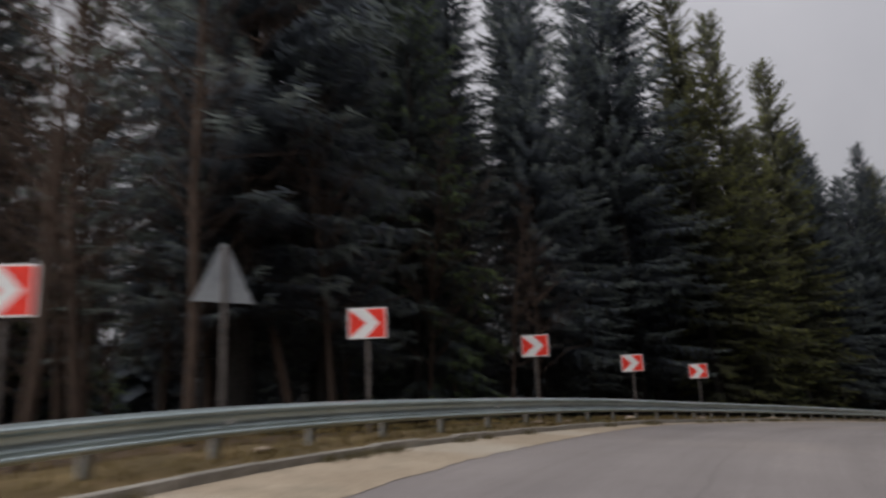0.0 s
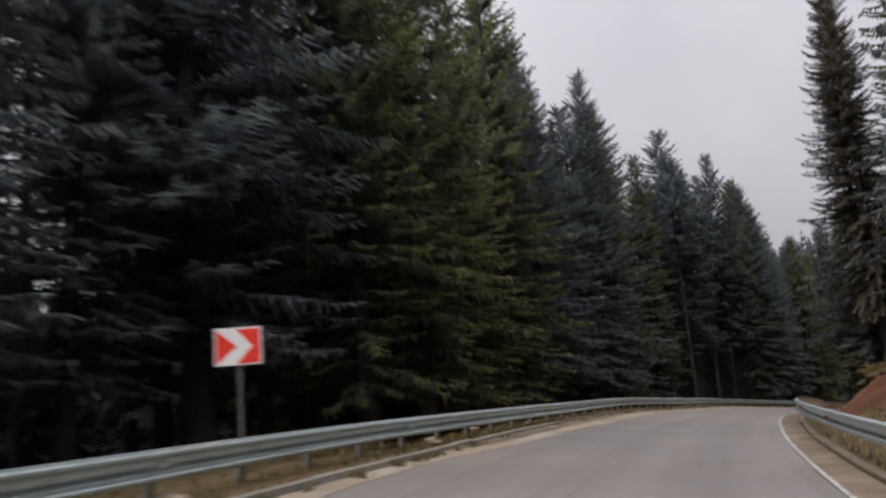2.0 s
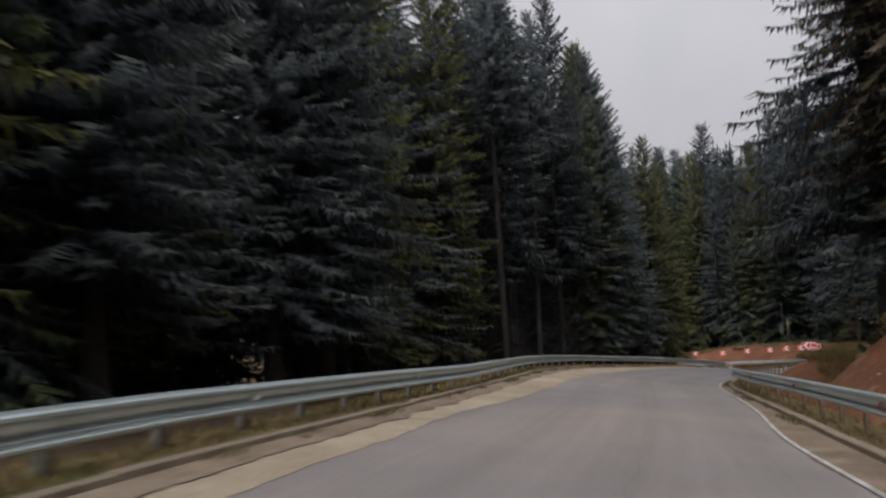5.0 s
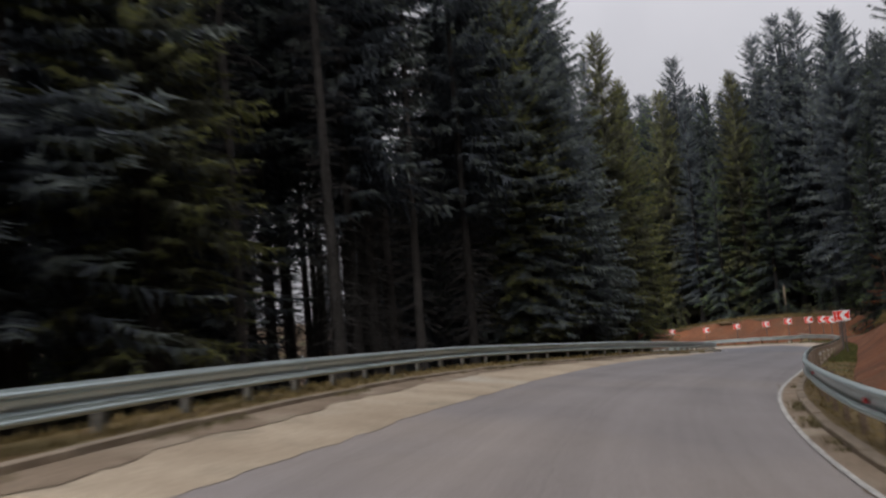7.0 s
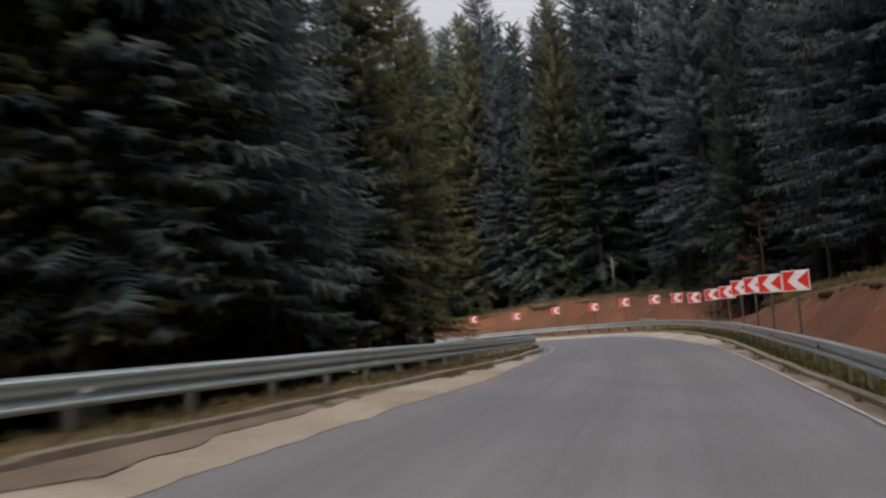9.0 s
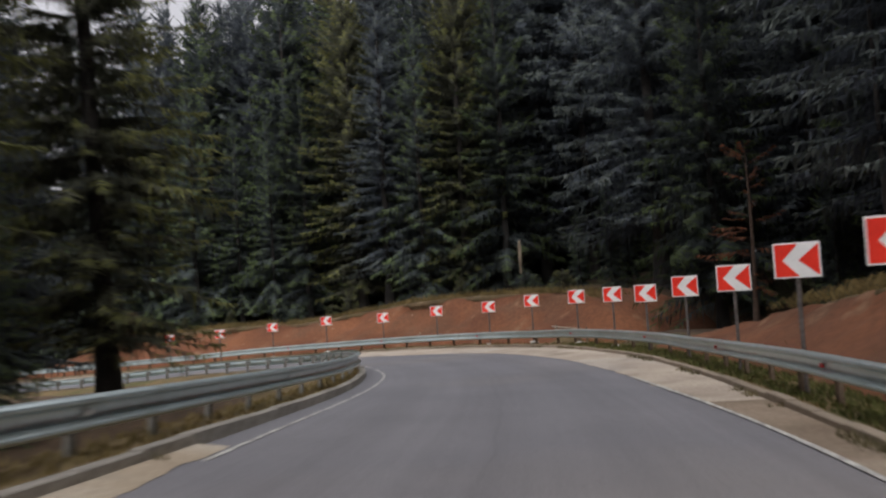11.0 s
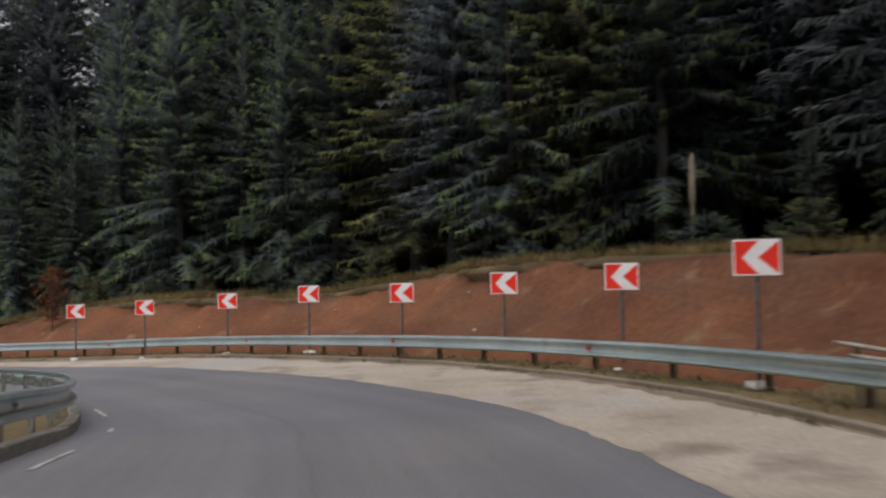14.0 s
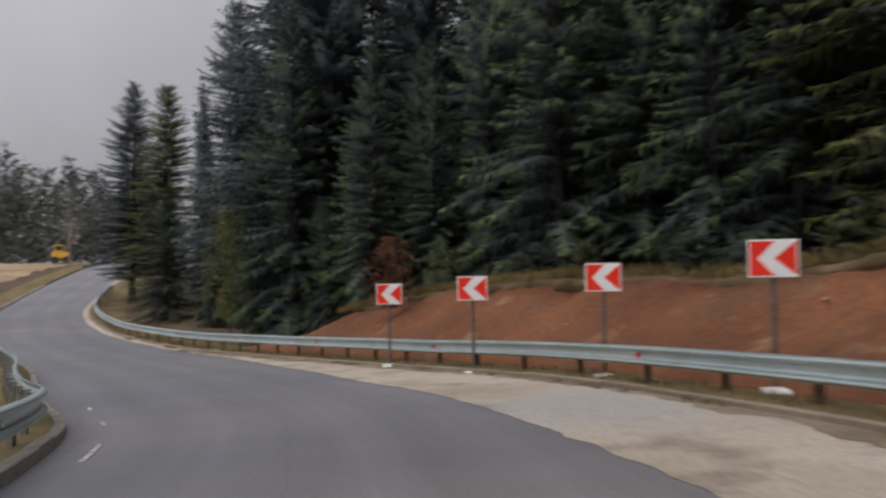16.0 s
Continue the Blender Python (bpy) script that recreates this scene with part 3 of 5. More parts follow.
def trunk_mesh(name, h, r, mat, lean=0.0, sides=8, rings=9, stubs=0, seed=0, base=0.0):
    """A tapered trunk with a flared foot and, where wanted, dead branch stubs."""
    g = np.random.default_rng(seed)
    v, f = [], []
    for k in range(rings + 1):
        u = k / rings
        z = -0.6 + (h + 0.6) * u
        rad = r * (1 - u) ** 0.85 + 0.012 + (0.35 * r * max(0, 1 - z / 0.9) if z < 0.9 else 0)
        cx, cy = lean * u * u * h * 0.05 + 0.05 * math.sin(u * 5 + seed), 0.05 * math.cos(u * 4 + seed)
        for j in range(sides):
            a = 2 * math.pi * j / sides
            v.append((cx + rad * math.cos(a), cy + rad * math.sin(a), z))
    for k in range(rings):
        for j in range(sides):
            a, b = k * sides + j, k * sides + (j + 1) % sides
            f.append((a, b, b + sides, a + sides))
    for _ in range(stubs):
        z, a, ln = g.uniform(1.5, max(2.0, base)), g.uniform(0, 6.28), g.uniform(0.5, 2.3)
        o = np.array([0, 0, z])
        d = np.array([math.cos(a), math.sin(a), g.uniform(-0.35, 0.1)])
        side = np.array([-math.sin(a), math.cos(a), 0]) * 0.018
        up = np.array([0, 0, 0.02])
        i = len(v)
        tip = o + d * ln + np.array([0, 0, -0.12 * ln * ln])
        v += [o + side, o - side, o + up * 1.4, o + d * ln * 0.5 + side * 0.7, o + d * ln * 0.5 - side * 0.7, o + d * ln * 0.5 + up, tip]
        f += [(i, i + 1, i + 4, i + 3), (i + 1, i + 2, i + 5, i + 4), (i + 2, i, i + 3, i + 5), (i + 3, i + 4, i + 6), (i + 4, i + 5, i + 6), (i + 5, i + 3, i + 6)]
    return mesh_of(name, v, f, mat, None, True)


def crown_mesh(name, h, base, radius, mats, seed, whorl=0.40, per=9, twigs=16, droop=0.30, thin=0.0, lumpy=0.25, tip=0.25, power=0.62, hang=True, broad=0.17):
    """Whorls of drooping boughs with upturned ends. Each bough is a spine with many slender sprays of needles to both
    sides and hanging under it; the ends take the lighter material, coloured as if lit.
    """
    g = np.random.default_rng(seed)
    v, f, lit_ends, nrm = [], [], [], []
    start = 0
    z = base
    while z < h - 0.2:
        u = (z - base) / (h - base)
        reach = radius * ((1 - u) ** power) * (0.6 + 0.4 * min(1, u * 6 + 0.3)) + tip
        for j in range(per if u < 0.8 else max(5, per - 3)):
            if g.random() < thin:
                continue
            a = g.uniform(0, 2 * math.pi)
            ln = reach * g.uniform(1 - lumpy * 2.0, 1 + lumpy * 0.7)
            z0 = z + g.uniform(-0.5, 0.5) * whorl
            rise = g.uniform(-0.05, 0.2) + 0.8 * u * u
            ca, sa = math.cos(a), math.sin(a)
            n = max(5, int(round(twigs * (0.35 + 0.65 * ln / (radius + tip)))))
            t = 0.10 + 0.90 * np.arange(n + 1) / n
            r = ln * t
            bend = g.normal(0, 0.10) * r * r / max(1, ln)
            lift = 0.10 * ln * np.maximum(0, t - 0.7) ** 2 / 0.09
            spine = np.stack([r * ca - bend * sa, r * sa + bend * ca, z0 + rise * r - droop * r * r / max(0.7, radius) * (1.25 - u) + lift], 1)
            w = (broad * ln + 0.10) * (1.15 - 0.80 * t[:-1]) * g.uniform(0.45, 1.3, n) * np.minimum(1, 0.35 + 2.2 * t[:-1])
            k = np.arange(n)
            foot_a, foot_b = spine[:-1], spine[:-1] + (spine[1:] - spine[:-1]) * 0.8
            pieces = []
            for sg in (-1, 1):
                fw, dn = g.uniform(0.3, 1.0, n), -g.uniform(0.05, 0.75, n)
                pieces.append(foot_b + np.stack([(fw * ca - sg * sa) * w, (fw * sa + sg * ca) * w, dn * w], 1))
            if hang:
                fw, sw = g.uniform(-0.2, 0.5, n), g.uniform(-0.4, 0.4, n)
                pieces.append(foot_b + np.stack([(fw * ca - sw * sa) * w, (fw * sa + sw * ca) * w, -w * g.uniform(0.4, 1.5, n)], 1))
            m = len(pieces)
            out = np.stack([np.concatenate([foot_a] * m), np.concatenate([foot_b] * m), np.concatenate(pieces)], 1).reshape(-1, 3)
            v.append(out)
            f.append(np.arange(len(out)).reshape(-1, 3) + start)
            start += len(out)
            lit_ends.append(np.tile((t[:-1] + g.normal(0, 0.2, n)) > 0.72, m))
            puff = np.array([ca, sa, 0.75]) + g.normal(0, 0.22, 3)
            nrm.append(np.repeat((puff / np.linalg.norm(puff))[None], len(out), 0))
        z += whorl * (1.0 - 0.45 * u)
    v, f, nrm = np.vstack(v), np.vstack(f), np.vstack(nrm)
    face = np.cross(v[f[:, 1]] - v[f[:, 0]], v[f[:, 2]] - v[f[:, 0]])
    turned = (face * nrm[f[:, 0]]).sum(1) < 0
    f[turned] = f[turned][:, [0, 2, 1]]
    me = mesh_of(name, v.tolist(), f.tolist(), mats, np.concatenate(lit_ends).astype(int).tolist(), True)
    me.normals_split_custom_set_from_vertices(nrm.tolist())
    return me


def bare_mesh(h, seed, mat, spread=0.5, count=26):
    """A leafless sapling: thin stem and forked twigs, three-sided."""
    g = np.random.default_rng(seed)
    v, f = [], []
    def limb(a, b, ra, rb):
        d = (b - a) / np.linalg.norm(b - a)
        p = np.cross(d, (0.3, 0.9, 0.2))
        p /= np.linalg.norm(p)
        q = np.cross(d, p)
        i = len(v)
        for c, r in ((a, ra), (b, rb)):
            for k in range(3):
                v.append(c + r * (p * math.cos(k * 2.1) + q * math.sin(k * 2.1)))
        for k in range(3):
            f.append((i + k, i + (k + 1) % 3, i + 3 + (k + 1) % 3, i + 3 + k))
    pts = [np.array([0, 0, -0.3])]
    for k in range(6):
        pts.append(pts[-1] + np.array([g.normal(0, 0.06), g.normal(0, 0.06), (h + 0.3) / 6]))
    for k in range(7):
        r = 0.05 * h / 6 * (1 - k / 6.5)
        for j in range(5):
            v.append(pts[k] + abs(r) * np.array([math.cos(j * 1.2566), math.sin(j * 1.2566), 0]))
    for k in range(6):
        for j in range(5):
            a, b = k * 5 + j, k * 5 + (j + 1) % 5
            f.append((a, b, b + 5, a + 5))
    stem = mesh_of("stem", v, f, mat, None, True)
    v.clear()
    f.clear()
    for _ in range(count):
        u = g.uniform(0.25, 0.98)
        k = min(5, int(u * 6))
        o = pts[k] + (pts[k + 1] - pts[k]) * (u * 6 - k)
        a, ln = g.uniform(0, 6.28), spread * h * (1.1 - u) * g.uniform(0.4, 1.0)
        m = o + np.array([math.cos(a), math.sin(a), g.uniform(0.5, 1.3)]) * ln * 0.5
        e = m + np.array([math.cos(a + g.normal(0, 0.6)), math.sin(a + g.normal(0, 0.6)), g.uniform(0.2, 1.2)]) * ln * 0.5
        limb(o, m, 0.014, 0.009)
        limb(m, e, 0.009, 0.003)
        for _ in range(2):
            limb(m, m + np.array([g.normal(), g.normal(), abs(g.normal())]) * ln * 0.25, 0.006, 0.002)
    return stem, mesh_of("twig_crown", v, f, mat)


def leafless(name, h, seed, mat, spread, count):
    root = new(name)
    stem, twigs = bare_mesh(h, seed, mat, spread, count)
    part("stem", stem, root)
    tagged(part("twig_crown", twigs, root), kind="stuff")
    return root


def tree(name, trunk, crown, label, category="spruce", group=""):
    root = new(name)
    root.empty_display_size = 0.3
    part("trunk", trunk, root)
    part("crown", crown, root)
    return tagged(root, label, category, group)


EDGE, DEEP, INNER = [], [], []
DENSE = dict(whorl=0.36, per=12, twigs=24, broad=0.15, lumpy=0.34)
LAYERED = dict(whorl=0.52, per=10, twigs=28, broad=0.20, lumpy=0.40, droop=0.42)
for k, (h, base, rad, mat, label) in enumerate((
        (23, 2.4, 3.3, M_NEEDLE, "tall dark green spruce with drooping boughs"),
        (26, 2.8, 3.5, M_NEEDLE, "tall dark green spruce with drooping boughs"),
        (21, 1.4, 3.8, M_GREEN, "full green spruce branched nearly to the ground"),
        (24, 1.6, 2.8, M_OLIVE, "olive-green spruce with long hanging boughs"),
        (19, 0.6, 3.6, M_GREEN, "full green spruce branched nearly to the ground"),
        (25, 2.6, 2.5, M_NEEDLE, "slim dark spruce with a pointed top"))):
    EDGE.append((h, tree("spruce_tree", trunk_mesh("trunk", h - 0.3, 0.24, M_BARK, seed=k, stubs=26, base=base + 1.5),
                         crown_mesh("crown", h, base, rad, mat, 40 + k, power=(0.60, 0.74, 0.86)[k % 3], **(LAYERED if mat is M_GREEN else DENSE)), label, group="spruces along the road")))
for k, (h, base, rad, mat) in enumerate(((24, 1.5, 3.6, M_NEEDLE), (27, 2.5, 3.8, M_NEEDLE), (22, 1.0, 3.3, M_GREEN))):
    DEEP.append((h, tree("forest_spruce", trunk_mesh("trunk", h - 0.3, 0.22, M_BARK, seed=50 + k),
                         crown_mesh("crown", h, base, rad, mat, 80 + k, whorl=0.46, per=10, twigs=16, broad=0.16), "dark spruce in the closed forest", group="spruces in the forest")))
for k, (h, base, rad) in enumerate(((25, 14.5, 2.8), (24, 6.0, 3.5), (26, 16.0, 2.9))):
    INNER.append((h, tree("bare_trunk_spruce", trunk_mesh("trunk", h - 0.3, 0.20, M_BARK, seed=20 + k, stubs=280, base=base),
                          crown_mesh("crown", h, base, rad, M_NEEDLE, 60 + k, whorl=0.42, per=10, twigs=14, thin=0.03), "tall forest spruce with a bare lower trunk and dead stubs",
                          group="spruces in the forest")))
PINE = tree("pine_tree", trunk_mesh("trunk", 21, 0.22, M_BARK, seed=31, stubs=20, base=10),
            crown_mesh("crown", 21.5, 9.5, 2.6, M_GREEN, 71, whorl=1.0, per=6, twigs=18, droop=-0.05, thin=0.25, lumpy=0.4, tip=0.7, hang=False), "airy pine with a thin open crown", "pine", "spruces in the forest")
DEAD = tree("brown_spruce", trunk_mesh("trunk", 22.5, 0.26, M_BARK, seed=33, stubs=30, base=6),
            crown_mesh("crown", 23, 3.2, 2.2, M_BROWN, 73, whorl=0.34, per=13, twigs=26, droop=0.6, broad=0.13), "withered spruce with hanging brown needles", "spruce")
SPARE = [t for _, t in EDGE + DEEP + INNER] + [PINE, DEAD]

taken = []


def plant(source, x, y, scale=1.0, label="", wide=1.0):
    z = float(land([x], [y])[0])
    m = Matrix.LocRotScale((x, y, z), Euler((RNG.normal(0, 0.012), RNG.normal(0, 0.012), RNG.uniform(0, 6.28))), (scale * wide * RNG.uniform(0.92, 1.1),) * 2 + (scale,))
    if source in SPARE:
        SPARE.remove(source)
        source.matrix_basis = m
        ob = source
    else:
        ob = copy_thing(source, m)
    taken.append((x, y))
    return tagged(ob, label)


def plant_top(kind, x, y, top, wide=1.0):
    """A tree whose tip stands at the height top."""
    h, source = kind
    scale = (top - float(land([x], [y])[0])) / h
    return plant(source, x, y, scale, wide=1.5 if scale < 0.8 and y > 149 else 1.2 if y > 130 and x > 104 else wide)


# the trees that stand out against the sky
for kind, x, y, top in ((EDGE[1], 111.9, 137.5, 16.1), (EDGE[1], 109.1, 146.8, 16.9), (EDGE[0], 113.5, 151.0, 16.9),
                        (EDGE[1], 3.6, 26.0, 21.2), (EDGE[0], 8.7, 32.1, 23.1), (EDGE[5], 0.2, 22.2, 20.7), (EDGE[3], 13.4, 35.2, 22.9), (EDGE[3], 16.1, 38.0, 22.5),
                        (EDGE[4], -12.7, 19.3, 14.0), (EDGE[2], -10.1, 18.3, 12.8), (EDGE[0], -12.4, 16.1, 13.3),
                        (EDGE[1], 31.3, 58.1, 22.7), (EDGE[5], 39.5, 65.8, 22.9), (EDGE[0], 44.0, 70.3, 21.6), (EDGE[3], 46.6, 69.4, 19.5), (INNER[1], 52.9, 78.1, 19.2), (INNER[1], 54.9, 75.6, 21.5),
                        (INNER[1], 62.2, 79.2, 23.4), (EDGE[3], 79.7, 87.3, 16.3), (EDGE[5], 72.8, 82.9, 15.2), (EDGE[3], 85.9, 91.0, 15.0), (EDGE[1], 122.3, 109.2, 24.4), (EDGE[5], 126.2, 107.1, 27.6),
                        (EDGE[5], 128.8, 124.0, 25.5), (EDGE[1], 47.3, 48.7, 25.5), (EDGE[2], 110.0, 86.6, 18.0), (EDGE[3], 19.4, 41.9, 17.0), (EDGE[1], 95.9, 160.5, 10.3),
                        (EDGE[3], 98.4, 155.5, 7.6), (EDGE[5], 100.9, 148.8, 8.4), (EDGE[0], 106.7, 143.7, 21.0), (EDGE[4], 99.0, 149.7, 0.8), (EDGE[0], 107.6, 139.4, 17.0)):
    plant_top(kind, x, y, top)
plant(DEAD, 45.6, 46.4, 1.05)
plant(PINE, -9.5, 23.9, 1.15)
plant(PINE, -8.7, 28.3, 1.2)
plant(PINE, -5.1, 27.9, 1.2)


def glade(x, y):
    """The open stand of bare trunks on the left, where the sky shows through."""
    return 63 < y < 112 and 45.8 + (y - 63) * 0.31 < x < 55.5 + (y - 69) * 0.40


def thin_corner(x, y):
    """The forest's thin end at the beginning, where the sky comes through."""
    return x < -0.6 - 0.27 * (y + 4.7)


def thin_stand(x, y):
    """Open forest behind the first row on the left of the first bend."""
    return x < 10 and y > 27


def free(x, y, gap):
    return all((x - a) ** 2 + (y - b) ** 2 > gap * gap for a, b in taken)


def scatter(s_from, s_to, side, d_from, d_to, count, kinds, gap, smin=0.82, smax=1.1):
    made = tries = 0
    while made < count and tries < count * 25:
        tries += 1
        s = RNG.uniform(s_from, s_to)
        d = RNG.uniform(d_from, d_to)
        l = side * (float(width(s, 2 if side > 0 else 4)) + d)
        x, y, _ = at(s, l)
        rs, rl, _ = nearest([x], [y])
        clear = abs(rl[0]) - float(width(rs[0], 2 if rl[0] > 0 else 4))
        if clear < d_from * 0.75 or not free(x, y, gap) or (x - 115.6) ** 2 + (y - 99.2) ** 2 < 22:
            continue
        kind = kinds[int(RNG.integers(len(kinds)))]
        if (glade(x, y) or (thin_corner(x, y) and s > -3)) and kinds is not I3:
            continue
        if thin_stand(x, y) and d > 9:
            kind = I3[made % 3]
        edge_x = 66.6 + (y - 83) * 0.30
        if 72 < y < 112 and 54 < x < edge_x and side > 0 and kinds is not I3:
            x = edge_x + 0.6 * (edge_x - x)
        plant(kind[1], x, y, RNG.uniform(smin, smax))
        made += 1


I3 = INNER
DK = [EDGE[0], EDGE[1], EDGE[5]]
GR = [EDGE[2], EDGE[3], EDGE[4], EDGE[0], EDGE[5], EDGE[1]]
# left of the road: an edge of full trees, then the forest behind
scatter(2, 14, 1, 5, 9, 4, [EDGE[5], EDGE[1]], 2.8)
scatter(14, 66, 1, 6, 9, 18, DK + [EDGE[3], EDGE[2]], 2.7)
scatter(8, 70, 1, 9, 24, 44, DEEP, 2.7)
scatter(66, 77, 1, 6, 10, 8, DK + [EDGE[3], EDGE[3]], 2.4)
made = 0
while made < 34:
    y = RNG.uniform(66, 102)
    x = RNG.uniform(46.2 + (y - 63) * 0.31, 55.2 + (y - 69) * 0.40)
    _s, l_, _k = nearest([x], [y])
    made += 1
    if free(x, y, 2.2) and l_[0] > 8.0:
        plant(I3[made % 2 * 2][1], x, y, RNG.uniform(0.9, 1.1))
scatter(68, 80, 1, 9, 24, 12, DEEP, 2.6)
scatter(87, 98, 1, 6.5, 18, 11, DEEP + DK, 2.6)
scatter(93, 103, 1, 7, 15, 9, DK, 2.6)
scatter(102, 124, 1, 6, 9, 10, DK + [EDGE[3], EDGE[3]], 2.4)
scatter(100, 124, 1, 9, 17, 14, DEEP, 2.5)
# young spruces that close the view under the tall ones
scatter(104, 125, 1, 4.5, 8.5, 14, [EDGE[4]], 1.3, 0.2, 0.38)
scatter(84, 96, 1, 6, 12, 6, [EDGE[4]], 1.5, 0.2, 0.35)
# inside of the second bend
scatter(124, 150, 1, 9, 15, 4, [EDGE[0], EDGE[4]], 3.0, 0.6, 0.8)
# right of the road
scatter(-5, 58, -1, 6, 14, 14, DK + [EDGE[3]], 3.0)
scatter(62, 134, -1, 8.5, 13, 26, GR + DK, 2.6, 1.1, 1.35)
scatter(60, 140, -1, 13, 28, 46, DEEP, 2.7, 1.2, 1.45)
scatter(126, 152, -1, 7.5, 20, 18, [EDGE[4]], 1.5, 0.22, 0.5)
scatter(163, 175, -1, 9, 11.5, 6, [EDGE[2], EDGE[4]], 2.2)
scatter(175, 187, -1, 5, 9, 8, [EDGE[2], EDGE[4]], 2.2, 0.6, 0.9)
scatter(138, 181, -1, 9.5, 12.5, 17, GR, 2.5, 1.0, 1.3)
scatter(134, 184, -1, 12.5, 30, 54, DEEP, 2.7, 1.15, 1.4)
scatter(178, 200, -1, 5, 14, 9, DK, 2.8, 0.6, 0.85)
scatter(177, 194, -1, 4.5, 9, 12, [EDGE[4]], 1.5, 0.22, 0.42)
# slim trees that close the open stand, and more bare trunks in it
plant_top(EDGE[5], 64.7, 82.4, 15.5, 0.85)
plant_top(EDGE[5], 67.6, 91.5, 16.5, 0.9)
for x, y in ((62.7, 86.8), (64.8, 92.2), (66.0, 99.5), (65.0, 97.0)):
    plant(I3[0][1], x, y, 1.0)
for made in range(32):
    y = RNG.uniform(75, 92)
    x = RNG.uniform(46.5 + (y - 63) * 0.31, 55.0 + (y - 69) * 0.40)
    s_, l_, _k = nearest([x], [y])
    if free(x, y, 1.5) and l_[0] > 8.5:
        plant(I3[made % 2 * 2][1], x, y, RNG.uniform(0.8, 1.1))
for leftover in list(SPARE):
    plant(leftover, 70 + RNG.uniform(0, 20), 40 + RNG.uniform(0, 8), 1.0)


for k in range(3):
    sap = leafless("bare_sapling", 6.5 + k, 90 + k, M_TWIG, 0.45, 60)
    tagged(sap, "leafless brown sapling with fine twigs", "sapling", "saplings")
    for q in range(13):
        s_, d_ = (RNG.uniform(3, 26), RNG.uniform(2.6, 7.5)) if q < 6 else (RNG.uniform(0, 13), RNG.uniform(3, 9.5))
        x, y, _z = at(s_, float(width(s_, 2)) + d_)
        z = float(land([x], [y])[0])
        m = Matrix.LocRotScale((x, y, z), Euler((RNG.normal(0, 0.06), RNG.normal(0, 0.06), RNG.uniform(0, 6.28))), (RNG.uniform(0.8, 1.3),) * 3)
        if q == 0:
            sap.matrix_basis = m
        else:
            copy_thing(sap, m)


def far_woods():
    """The forest that closes the view behind the nearer trees, as one mass of plain conifers."""
    g = np.random.default_rng(5)
    v, f = [], []
    def conifer(x, y, z, h, r):
        rows = 26
        for k in range(rows):
            u = k / rows
            zc = z + h * (0.05 + 0.93 * u)
            rr = r * (1 - u) ** 0.85 + 0.12
            for j in range(9):
                a = g.uniform(0, 6.28)
                ln = rr * g.uniform(0.6, 1.2)
                c, s_ = math.cos(a), math.sin(a)
                i = len(v)
                w = ln * 0.33
                v.extend([(x, y, zc + 0.6 + 0.5 * u), (x + ln * 0.6 * c - w * s_, y + ln * 0.6 * s_ + w * c, zc - 0.1), (x + ln * c, y + ln * s_, zc - 0.35 * ln), (x + ln * 0.6 * c + w * s_, y + ln * 0.6 * s_ - w * c, zc - 0.1)])
                f.append((i, i + 1, i + 2, i + 3))
        i = len(v)
        v.extend([(x - 0.18, y, z - 1), (x + 0.18, y, z - 1), (x, y + 0.1, z + h), (x, y - 0.18, z - 1)])
        f.extend([(i, i + 1, i + 2), (i + 1, i + 3, i + 2)])
    spots = []
    for s_from, s_to, side, d0, d1, n, h0, h1 in ((6, 70, 1, 20, 42, 230, 19, 24), (100, 122, 1, 15, 26, 40, 17, 21), (-5, 60, -1, 13, 36, 120, 20, 26),
                                                  (58, 140, -1, 24, 48, 190, 20, 26), (132, 186, -1, 26, 50, 260, 28, 36), (182, 222, -1, 14, 34, 70, 12, 17)):
        for _ in range(n):
            s = g.uniform(s_from, s_to)
            l = side * (float(width(s, 2 if side > 0 else 4)) + g.uniform(d0, d1))
            x, y, _z = at(s, l)
            rs, rl, _k = nearest([x], [y])
            if abs(rl[0]) > d0 and not glade(x, y) and not thin_corner(x, y) and not thin_stand(x, y):
                spots.append((x, y, g.uniform(h0, h1)))
            elif (thin_corner(x, y) or thin_stand(x, y)) and abs(rl[0]) > d0:
                spots.append((x, y, g.uniform(8, 12)))
    # young growth under the open stand
    for _ in range(60):
        y = g.uniform(84, 112)
        spots.append((54 + (y - 66) * 0.33 + g.uniform(-6, 8), y, g.uniform(3.6, 5.4)))
    p = np.array(spots)
    z = land(p[:, 0], p[:, 1])
    for (x, y, h), zz in zip(spots, z):
        conifer(x, y, zz, h, g.uniform(2.6, 3.6) * min(1.0, h / 14))
    tagged(new("far_woods", mesh_of("far_woods", v, f, M_NEEDLE[0])), "dense dark conifer forest behind the roadside trees", "forest", kind="stuff")
    # the wood across the field, with distance haze painted into its colour
    v.clear()
    f.clear()
    p = np.stack([g.uniform(10, 92, 330), g.uniform(228, 280, 330)], 1)
    for (x, y), zz in zip(p, land(p[:, 0], p[:, 1])):
        h, r, n = g.uniform(11, 18), g.uniform(1.8, 3.2), 150
        u = g.uniform(0.08, 1.0, n)
        a = g.uniform(0, 6.28, n)
        q = r * np.sqrt(g.random(n)) * (1.15 - u) ** 0.6
        c = np.stack([x + q * np.cos(a), y + q * np.sin(a), zz + u * h], 1)
        e = g.normal(0, 0.42, (n, 2, 3))
        k = len(v)
        v.extend(np.stack([c, c + e[:, 0], c + e[:, 1]], 1).reshape(-1, 3).tolist())
        f.extend((np.arange(n * 3).reshape(-1, 3) + k).tolist())
